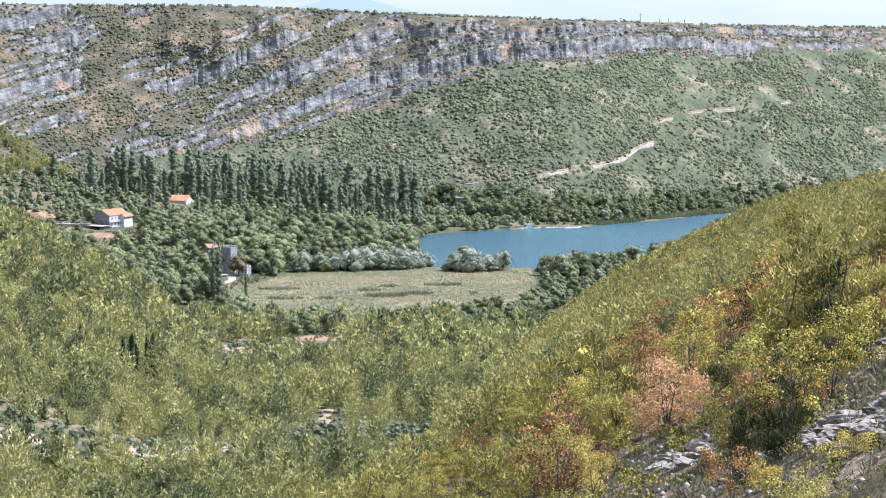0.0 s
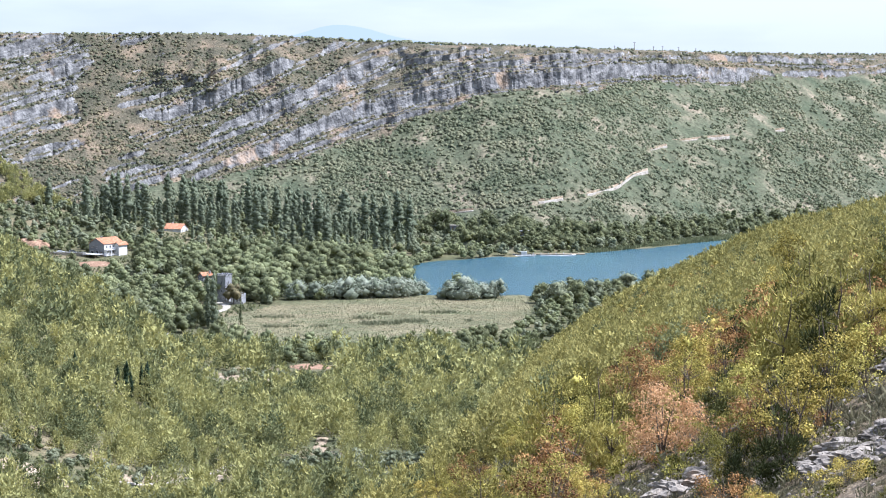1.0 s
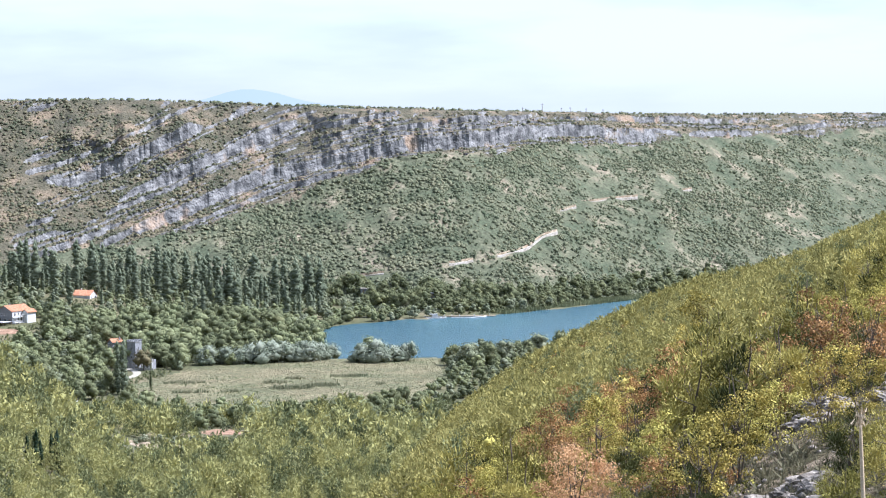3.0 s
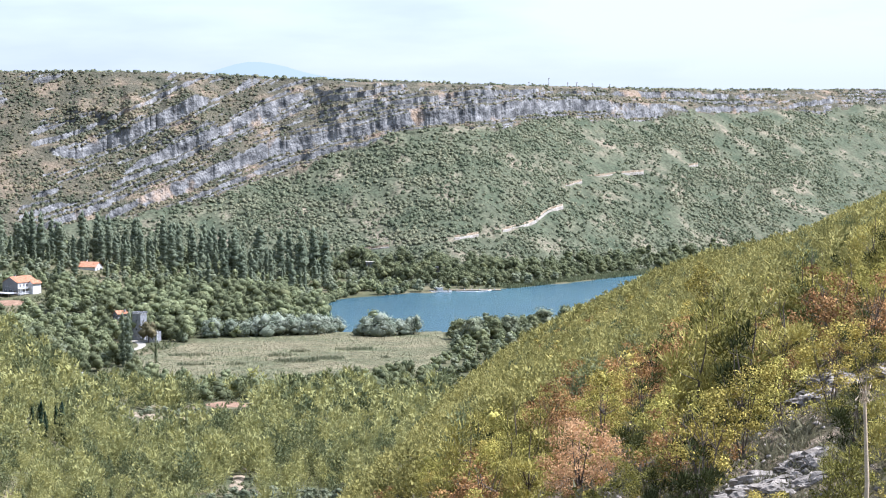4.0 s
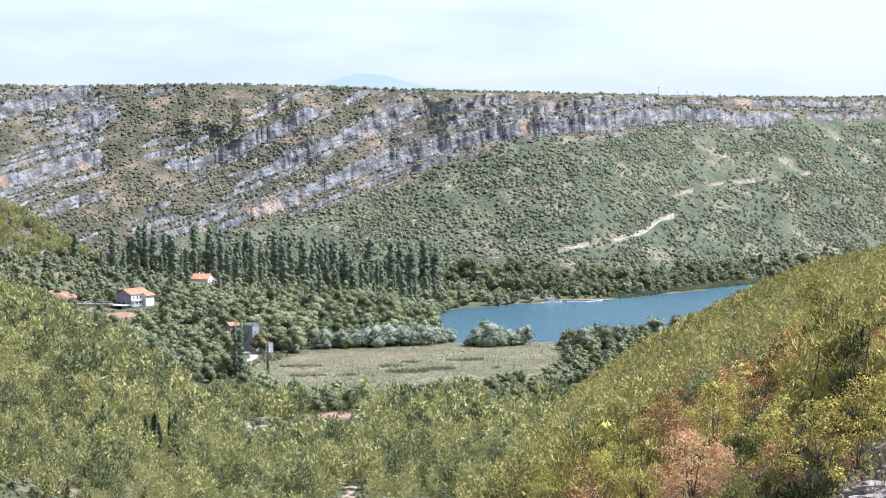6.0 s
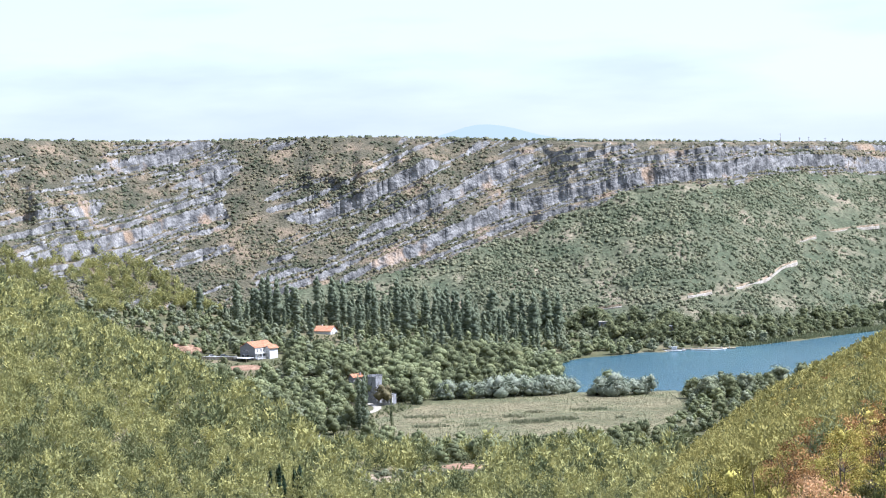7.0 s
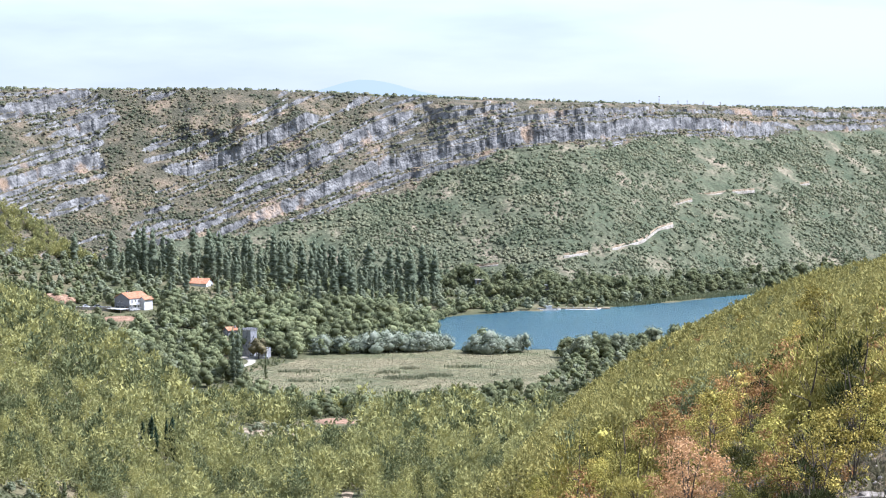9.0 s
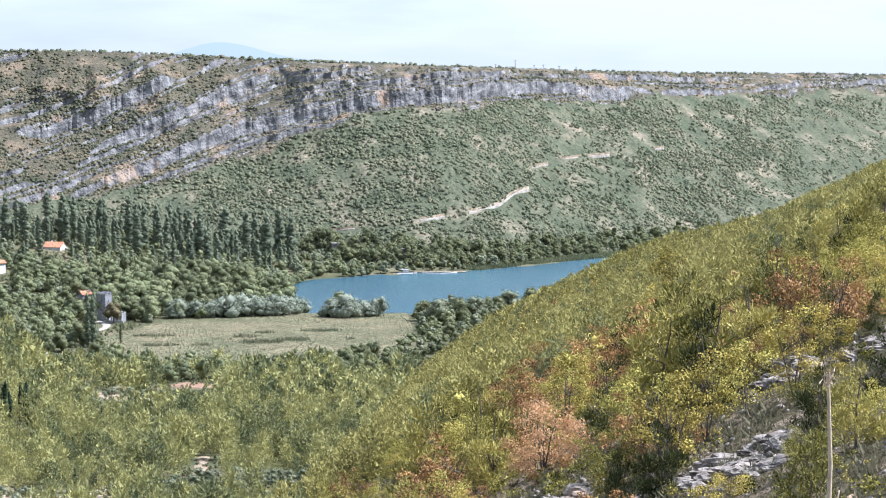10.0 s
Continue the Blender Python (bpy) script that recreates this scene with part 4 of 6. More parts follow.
KINDS = {
    "oak": ("oak_bush", "green oak bush with small leathery leaves on the stony slope", "bush", "oak bushes", "round", 2.6, 2.7, 0.35, 46, clumped(26, 4200, 0.038, 0.44, 0), M_OAK, 3, 0.035, 16),
    "ash": ("leafy_tree", "slender yellow-green young tree with bare forked stems", "tree", "young leafy trees", "open", 2.5, 3.0, 0.45, 44, clumped(20, 3000, 0.038, 0.4, 0), M_SHRUB, 3, 0.04, 20),
    "pine": ("young_pine", "yellow-green young pine with feathery needles", "pine", "young pines", "cone", 2.3, 3.2, 0.3, 70, feathery(34, 2600, 0.17, 0.36), M_YPINE, 1, 0.05, 30),
    "juniper": ("juniper_bush", "dark green dense juniper bush", "bush", "juniper bushes", "cone", 1.6, 2.3, 0.05, 54, feathery(30, 2400, 0.13, 0.3), M_JUNIPER, 2, 0.035, 8),
    "yellow": ("low_shrub", "low yellowing shrub between the stones", "shrub", "low shrubs", "round", 1.9, 1.2, 0.05, 36, clumped(16, 2300, 0.036, 0.34, 0), M_SHRUB, 4, 0.02, 14),
    "brown": ("withered_shrub", "brown withered shrub with thin dry twigs", "shrub", "withered shrubs", "round", 2.0, 1.9, 0.2, 44, clumped(20, 2200, 0.034, 0.32, 0), M_BROWN, 4, 0.025, 30),
}
MODELS = {}
for i, (k, (nm, lb, ct, gp, shape, w, h, base, ends, fol, mt, stems, rad, br)) in enumerate(KINDS.items()):
    MODELS[k] = [bush(nm, lb, ct, gp, 100 + 10 * i + j, shape, w, h, base, ends, fol, mt, stems, rad, br) for j in range(3)]
USED = set()


def plant(kind, x, y, size, turn=None):
    """Set a near plant on the hillside; the first of each model is the model itself."""
    model = MODELS[kind][random.randrange(3)]
    a = random.uniform(0, 360) if turn is None else turn
    m = pose(x, y, ground_z(x, y) - 0.04, random.uniform(-4, 4), random.uniform(-4, 4), a) @ Matrix.Diagonal((size * random.uniform(0.9, 1.12), size * random.uniform(0.9, 1.12), size, 1))
    if model.name in USED:
        return copy_thing(model, m)
    USED.add(model.name)
    model.matrix_basis = m
    return model


# plants that stand out, then the rest of the near slope
HERO = [("ash", 10.6, 67.8, 1.05), ("juniper", 11.9, 91.6, 1.5), ("juniper", 8.0, 61.0, 0.75), ("juniper", 14.2, 82.0, 1.25), ("juniper", 9.5, 71.0, 0.8), ("brown", 4.1, 92.8, 1.45), ("brown", 5.4, 96.0, 1.2),
        ("oak", 9.4, 71.5, 0.72), ("ash", 12.5, 72.5, 1.0), ("ash", 15.8, 74.5, 1.0), ("oak", 11.4, 80.0, 1.05), ("juniper", 9.6, 63.0, 0.7), ("yellow", 8.3, 57.5, 0.6), ("yellow", 10.3, 56.5, 0.6),
        ("yellow", 9.3, 72.5, 0.6), ("pine", 17.5, 92.0, 1.35), ("pine", 15.2, 96.0, 1.45), ("ash", 30.5, 190.0, 1.9), ("brown", 8.5, 87.6, 0.5)]
ROCKY = [(10.8, 60.7, 1.0), (11.8, 62.5, 1.1), (12.8, 65.4, 1.0), (10.7, 66.2, 1.4), (8.4, 75.1, 1.2), (7.8, 75.6, 0.8), (17.9, 81.1, 1.6), (17.0, 82.5, 1.3), (19.6, 78.7, 1.0), (8.5, 202, 2.0), (11.6, 59.3, 0.8)]
random.seed(5)
placed = []
for k, x, y, s in HERO:
    grown = plant(k, x, y, s)
    if (x, y) == (14.2, 82.0):  # the slim one
        grown.matrix_basis = grown.matrix_basis @ Matrix.Diagonal((0.75, 0.75, 1, 1))
    placed.append((x, y, 0.9 * s))
nx, ny = spread(rng, -10, 46, 44, 158, 2.6, lambda x, y: (x / y > -0.055) & (x / y < 0.275))
for x, y in sorted(zip(nx.tolist(), ny.tolist()), key=lambda p: p[1]):
    if any(math.hypot(x - a, y - b) < c for a, b, c in placed) or any(math.hypot(x - a, y - b) < c for a, b, c in ROCKY) or math.hypot(x - 8.8, y - 88.5) < 2.3 or math.hypot(x - 8.2, (y - 83.5) * 0.6) < 1.7:
        continue
    if any(0 < b - y < 8.5 and abs(x / y - a / b) * b < 0.6 * c + 0.3 for a, b, c in ROCKY) or (0 < 88.5 - y < 34 and abs(x / y - 0.0994) * 88.5 < 2.0):
        continue
    v = float(fbm(np.array([x / 7]), np.array([y / 7]), 2, 85)[0]) + random.gauss(0, 0.3)
    near = min(1.0, 0.45 + (y - 44) / 75)
    k = ("juniper" if v < -0.36 else "pine" if v < -0.1 else "oak" if v < 0.16 else "ash" if v < 0.3 else "yellow" if v < 0.38 else "brown")
    low = 0.6 if x / y < 0.045 else 0.5 if 0.17 < x / y < 0.2 and y > 92 else 1.0
    plant(k, x, y, low * near * random.uniform(0.7, 1.2) * (1.2 if k in ("yellow", "brown") else 1.0))


def off_rocks(x, y, room=0.75):
    """Away from the rocks and from the ground just before them."""
    ok = np.ones(x.shape, bool)
    for a, b, c in ROCKY:
        ok &= np.hypot(x - a, (y - b + 1.2 * c) * 0.6) > c * room
    return ok


# low growth between the bushes
UNDER = [crown(rng, round_blobs(rng, 1.2, 0.6, 0.0, 5), 130, 0.055, 0, False, 0.6) for k in range(4)]
GRASSY = [needles(rng, np.array([(0.25 * math.cos(a), 0.25 * math.sin(a), 0.0) for a in range(6)]), 7, 0.5, 1.6) for k in range(3)]
ux, uy = spread(rng, -10, 46, 40, 160, 1.45, lambda x, y: (x / y > -0.055) & (x / y < 0.275) & off_rocks(x, y))
kind = fbm(ux / 5, uy / 5, 3, 87) + rng.normal(0, 0.25, len(ux))
for nm, tm, sel, lo, hi, mt, lb in (
        ("low_scrub", UNDER, kind < 0.0, 0.6, 1.25, M_OAK, "low green scrub between the bushes"),
        ("dry_scrub", UNDER, (kind >= 0.0) & (kind < 0.2), 0.5, 1.1, M_SHRUB, "low yellow-brown scrub between the bushes"),
        ("dry_grass", GRASSY, kind >= 0.1, 0.5, 1.0, M_REED, "tufts of dry straw-coloured grass")):
    strew(nm, tm, seated(ux[sel], uy[sel], 0.03), rng.uniform(lo, hi, sel.sum()) * (0.6 + 0.4 * sstep(40, 100, uy[sel])), rng, mt, lb, "scrub")


gx_, gy_ = spread(rng, 1, 22, 38, 84, 0.7, lambda x, y: (x / y > 0.03) & (x / y < 0.275) & off_rocks(x, y, 0.5))
strew("grass_tufts", GRASSY, seated(gx_, gy_, 0.02), rng.uniform(0.15, 0.42, len(gx_)), rng, M_REED, "dry grass tufts among the stones", "grass")
PEBBLES = [core_blob(np.array((0, 0, 0.1)), np.array((0.5, 0.4, 0.28)), rng) for k in range(5)]
gx_, gy_ = spread(rng, 1, 22, 38, 84, 0.9, lambda x, y: (x / y > 0.05) & (x / y < 0.275))
strew("stones", PEBBLES, seated(gx_, gy_, 0.02), rng.uniform(0.08, 0.42, len(gx_)), rng, M_ROCK, "small pale stones strewn on the slope", "stones")


def orange_bush():
    ob = bush("orange_bush", "dry bush with crisp orange-brown leaves", "bush", "", 77, "round", 2.9, 2.9, 0.2, 80, clumped(34, 4600, 0.045, 0.48, 0), M_ORANGE, 4, 0.04, 30)
    ob.matrix_basis = pose(8.8, 88.5, ground_z(8.8, 88.5) - 0.05) @ Matrix.Diagonal((1.15, 1.15, 1.15, 1))


orange_bush()


# ---- rocks ----
def rock_mesh(name, seed, sx, sy, sz, material, sub=3, blocky=0.35):
    """A weathered limestone block: flat faces cut from a ball, cracked and roughened."""
    r = np.random.default_rng(seed)
    bm = bmesh.new()
    bmesh.ops.create_icosphere(bm, subdivisions=sub, radius=1.0)
    planes = r.normal(0, 1, (9, 3))
    planes /= np.linalg.norm(planes, axis=1, keepdims=True)
    off = r.uniform(0.5, 0.85, 9)
    for v in bm.verts:
        p = np.array(v.co)
        for n, o in zip(planes, off):
            d = p @ n - o
            if d > 0:
                p = p - n * d
        q = Vector(p * 2.3 + seed)
        p = p * (1 + blocky * 0.35 * noise.noise(q) + blocky * 0.25 * noise.noise(q * 3.1) - blocky * 0.3 * (abs(noise.noise(Vector((q.x * 1.7, q.y * 1.7, q.z * 0.4)))) < 0.07))
        v.co = (p[0] * sx, p[1] * sy, p[2] * sz)
    me = bpy.data.meshes.new(name)
    bm.to_mesh(me)
    bm.free()
    me.materials.append(material)
    return me


STONES = [rock_mesh("rock", 11 + k, 0.5, 0.42, 0.3, M_ROCK, 3, 0.75) for k in range(6)]
random.seed(9)
stone_ob = None
for x, y, rad in ROCKY:
    for k in range(18):
        a, d = random.uniform(0, 6.283), rad * math.sqrt(random.random())
        px_, py2 = x + d * math.cos(a), y + d * math.sin(a) * 1.3
        s = (0.22 + 0.8 * random.random() ** 2.0) * min(1.6, 0.6 + y / 160)
        ob = new("rock", STONES[random.randrange(6)])
        ob.matrix_world = pose(px_, py2, ground_z(px_, py2) + 0.04 * s, random.uniform(-20, 20), random.uniform(-20, 20), random.uniform(-40, 40)) @ Matrix.Diagonal((s * 1.5, s, s * 0.85, 1))
        tagged(ob, "pale grey weathered limestone rock on the slope", "rock", "limestone rocks")
for x, y, sx, sy, sz, sd in ((4.9, 268, 2.6, 2.0, 3.0, 31), (6.8, 266, 1.5, 1.5, 2.0, 32), (2.8, 258, 1.6, 1.3, 1.6, 33), (29.0, 262.8, 1.3, 1.0, 0.9, 34), (20.2, 78.5, 0.8, 0.6, 0.45, 35), (66, 262, 2.2, 2.0, 1.4, 36)):
    ob = new("rock_outcrop", rock_mesh("rock_outcrop", sd, sx, sy, sz, M_ROCK))
    ob.location = (x, y, ground_z(x, y) + sz * 0.2)
    tagged(ob, "jagged pale limestone outcrop among shrubs", "rock", "limestone outcrops")


def scree():
    """Loose stones on a bare patch of the slope."""
    r = np.random.default_rng(3)
    vs, fs_, n = [], [], 0
    for k in range(700):
        x, y = 38.0 + r.normal(0, 1.6), 204 + r.normal(0, 3.6)
        s = r.uniform(0.08, 0.34)
        cv, cf = core_blob(np.array((x, y, ground_z(x, y) + 0.3 * s)), s, r)
        vs.append(cv)
        fs_.append(cf + n)
        n += 6
    ob = new("scree", mesh_from("scree", np.concatenate(vs), np.concatenate(fs_), M_ROCK))
    tagged(ob, "pale loose limestone scree on a bare patch", "scree", kind="stuff")


scree()

# ---- trees that stand apart ----
def far_tree(name, label, category, group, seed, blobs_of, leaves, size, material, trunk_h, trunk_r, core=0.8):
    r = np.random.default_rng(seed)
    ob = thing(name, Matrix.Identity(4), label, category, group)
    tv, tf = tube([(0, 0, -0.4), (0.05, 0.03, trunk_h * 0.5), (0, 0.02, trunk_h)], [trunk_r, trunk_r * 0.75, trunk_r * 0.3], 5)
    hang("trunk", mesh_from("trunk", tv, tf, M_BARK, True), ob)
    cv, cf = crown(r, blobs_of(r), leaves, size * 0.8, core, False, 0.4)
    hang("crown", mesh_from("crown", cv, cf, material, True), ob)
    return ob


def column_blobs(width, height, low, n):
    """A slim upright crown, pointed at the top."""
    def make(r):
        out = []
        for k in range(n):
            t = (k + 0.5) / n
            w = width / 2 * (1.0 - 0.62 * t ** 3) * (0.7 + 0.3 * min(1, t * 6)) * r.uniform(0.88, 1.1)
            out.append((r.normal(0, 0.05) * width, r.normal(0, 0.05) * width, low + (height - low) * t, w * 0.85, w * 0.85, (height - low) / n * 1.7))
        return out
    return make


def grow(models, places, rnd, lo, hi, sink=0.2):
    """Set copies of the models on the ground; the models themselves take the first places."""
    for i, (x, y) in enumerate(places):
        s = rnd.uniform(lo, hi)
        w = s * rnd.uniform(0.9, 1.15)
        m = pose(x, y, ground_z(x, y) - sink, 0, 0, rnd.uniform(0, 360)) @ Matrix.Diagonal((w, w, s, 1))
        if i < len(models):
            models[i].matrix_basis = m
        else:
            copy_thing(models[i % len(models)], m)


rnd = random.Random(21)
POPLARS = [far_tree("poplar", "tall slim dark green poplar in a grove", "poplar", "poplars of the valley grove", 200 + k, column_blobs(8.6, 26.0, 0.6, 15), 620, 0.42, M_POPLAR, 9, 0.35, 0.9) for k in range(5)]
grove = []
for k in range(4000):
    u = rnd.uniform(-0.172, -0.012)
    y = rnd.uniform(1275, 1425)
    x = u * y
    if any(math.hypot(x - a, (y - b) * 0.6) < 4.7 for a, b in grove) or math.hypot(x + 154, y - 1345) < 18:
        continue
    if fbm(np.array([x / 16]), np.array([y / 30]), 2, 96)[0] < -0.18 or y < 1330 and fbm(np.array([x / 30]), np.array([y / 30]), 2, 95)[0] < 0.05 or (u < -0.13 and y < 1350):
        continue
    if poly_dist(np.array([x]), np.array([y]), LAKE)[0] < 14:
        continue
    grove.append((x, y))
    if len(grove) >= 185:
        break
grow(POPLARS, grove, rnd, 0.45, 1.05)
SINGLE = [far_tree("poplar", "tall grey-green poplar standing beside the tower", "poplar", "", 230 + k, column_blobs(5.4, 23, 0.6, 12), 620, 0.42, M_POPLAR, 9, 0.3) for k in range(2)]
grow(SINGLE, [(-101.5, 999.6), (-98.6, 997)], rnd, 0.98, 1.02)
grow([far_tree("poplar", "small slim poplar at the edge of the marsh", "poplar", "", 233, column_blobs(2.0, 9.5, 0.4, 5), 220, 0.32, M_BROAD, 4, 0.15)], [(-88, 1009.7)], rnd, 1, 1.01)

CYPRESS = [far_tree("cypress", "dark green slender cypress among pale pines", "cypress", "cypresses", 240 + k, column_blobs(2.3, 8.0, 0.1, 9), 260, 0.2, M_CYPRESS, 2.5, 0.12) for k in range(3)]
grow(CYPRESS, [(-95.8, 598), (-93.6, 600), (-86.8, 612), (-84.6, 613), (-83.6, 615), (-81.8, 622), (-80.4, 624), (-79.2, 622), (-78.2, 624), (-78.9, 617)], rnd, 0.8, 1.25)

LONE = [far_tree("pine_tree", "taller dark green pine standing out of the young wood", "pine", "pines on the left slope", 300 + k, lambda r: pine_blobs(r, 3.6, 6.4, 9), 230, 0.3, M_DARKPINE, 3, 0.14) for k in range(4)]
spots = []
while len(spots) < 230:
    y = rnd.uniform(400, 900)
    x = rnd.uniform(-0.29, -0.02) * y
    if pine_ok(np.array([x]), np.array([y]))[0]:
        spots.append((x, y))
grow(LONE, spots, rnd, 0.7, 1.15)

WILLOW = [far_tree("willow_bush", "rounded silvery grey-green willow bush at the marsh edge", "willow", "silvery willows", 250 + k, lambda r: round_blobs(r, 15, 8.6, 0.0, 14), 900, 0.5, M_WILLOW, 2.5, 0.3) for k in range(4)]
grow(WILLOW, [(-69.5, 1111), (-60, 1113), (-52.5, 1114), (-37, 1118), (-24, 1120), (-15.5, 1124), (-10, 1130), (-44.5, 1114), (-30.5, 1117), (-19, 1119), (6, 1112), (13, 1110), (23, 1112), (29, 1114)], rnd, 0.85, 1.2)
grow([far_tree("silver_tree", "small pale silver-leaved tree in the hedge", "tree", "", 259, lambda r: round_blobs(r, 5, 6.5, 0.5, 9), 360, 0.34, M_WILLOW, 3, 0.15)], [(-61, 900)], rnd, 1, 1.01)

SHORE = [far_tree("shore_tree", "grey-green broad-leaved tree on the lake shore", "tree", "shore trees", 260 + k, lambda r: round_blobs(r, 13, 11, 0.6, 14), 680, 0.5, M_OLIVE if k % 2 else M_BROAD, 5, 0.3) for k in range(4)]
grow(SHORE, [(50, 1092), (59, 1096), (68, 1094), (76, 1100), (89, 1122), (95, 1128), (108, 1150), (56, 1080), (82, 1106)], rnd, 0.85, 1.1)
FARSHORE = [far_tree("shore_tree", "dark green tree on the far lake shore", "tree", "far shore trees", 270 + k, lambda r: round_blobs(r, 15, 9.5, 0.2, 11), 460, 0.6, M_BROAD, 4, 0.3) for k in range(4)]
line = []
for k in range(86):
    u = -0.016 + k * 0.0013 + rnd.uniform(-0.001, 0.001) if k < 68 else 0.072 + (k - 68) * 0.0065 + rnd.uniform(-0.002, 0.002)
    y = float(foot(np.array([u]))[0][0]) + (rnd.uniform(3, 30) if k < 68 else rnd.uniform(8, 22))
    line.append((u * y, y))
for i, (x, y) in enumerate(line):
    s = rnd.uniform(0.55, 1.05)
    u = x / y
    f_y, f_z = foot(np.array([u]))
    r_y, r_z = rim(np.array([u]))
    z = float(far_side(np.array([u]), np.clip((y - f_y) / (r_y - f_y), 0, 1))[2][0])
    m = pose(x, y, z - 0.4, 0, 0, rnd.uniform(0, 360)) @ Matrix.Diagonal((s, s, s, 1))
    if i < 4:
        FARSHORE[i].matrix_basis = m
    else:
        copy_thing(FARSHORE[i % 4], m)

EDGE = [far_tree("shore_bush", "green bush leaning over the lake edge", "bush", "lake edge bushes", 340 + k, lambda r: round_blobs(r, 12, 7, 0.0, 10), 360, 0.5, M_BROAD, 2.5, 0.2) for k in range(3)]
grow(EDGE, [(-20, 1246), (-20, 1258), (-18, 1270), (-16, 1282), (-14, 1294), (-11, 1305), (-6, 1316), (-1, 1327), (5, 1338), (13, 1346), (21, 1353), (30, 1361), (36, 1366), (-20, 1234), (-19, 1220)], rnd, 0.6, 1.0)
YARD = [far_tree("yard_tree", "round dark green tree beside the yard", "tree", "yard trees", 320 + k, lambda r: round_blobs(r, 11, 8.5, 0.4, 11), 420, 0.42, M_BROAD, 4, 0.25) for k in range(3)]
grow(YARD, [(-197, 1224), (-214, 1234), (-226, 1238)], rnd, 0.6, 0.95)
grow([far_tree("oak_tree", "dark brownish green round oak on the hillside", "tree", "", 296, lambda r: round_blobs(r, 5.0, 4.4, 0.3, 14), 1500, 0.15, M_JUNIPER, 2.0, 0.12, 0)], [(53.7, 229)], rnd, 1, 1.01)
OLIVES = [far_tree("olive_tree", "small grey-green olive tree on bare soil", "olive tree", "olive trees", 280 + k, lambda r: round_blobs(r, 3.6, 3.1, 0.5, 8), 200, 0.24, M_OLIVE, 1.5, 0.14) for k in range(3)]
rows_ = [(-72 + 5.2 * i + 0.8 * j, 768 + 8.5 * j) for i in range(4) for j in range(3)]
rows_ += [(-36 + 4.6 * i + 2.2 * j, 486 + 5.6 * j) for i in range(7) for j in range(5)]
rows_ += [(-92 + 4.4 * i, 455 + 5.5 * j + 0.4 * i) for i in range(8) for j in range(3)]
grow(OLIVES, [(x + rnd.uniform(-0.6, 0.6), y + rnd.uniform(-0.8, 0.8)) for x, y in rows_], rnd, 0.7, 1.1, 0.1)


# ---- marsh ----
def drape(name, poly_or_ellipse, material, label, category, lift=0.12, step=1.2):
    """A patch of another ground cover, laid on the land: an ellipse (x, y, rx, ry) with a wavering edge."""
    cx, cy, rx, ry = poly_or_ellipse
    a = np.linspace(0, 2 * np.pi, 49)[:-1]
    rr = np.array([0.0001, 0.25, 0.5, 0.75, 0.9, 1.0])
    A, R = np.meshgrid(a, rr)
    wob = 1 + 0.22 * fbm(np.cos(A) * 2 + cx, np.sin(A) * 2 + cy, 3, 7)
    X, Y = cx + rx * R * wob * np.cos(A), cy + ry * R * wob * np.sin(A)
    Z = land(X, Y) + lift - 0.25 * (R >= 1)
    i = np.arange(6 * 48).reshape(6, 48)
    f = np.stack([i[:-1], np.roll(i, -1, 1)[:-1], np.roll(i, -1, 1)[1:], i[1:]], -1).reshape(-1, 4)
    ob = new(name, mesh_from(name, np.stack([X, Y, Z], -1).reshape(-1, 3), f, material, True))
    return tagged(ob, label, category, kind="structure")


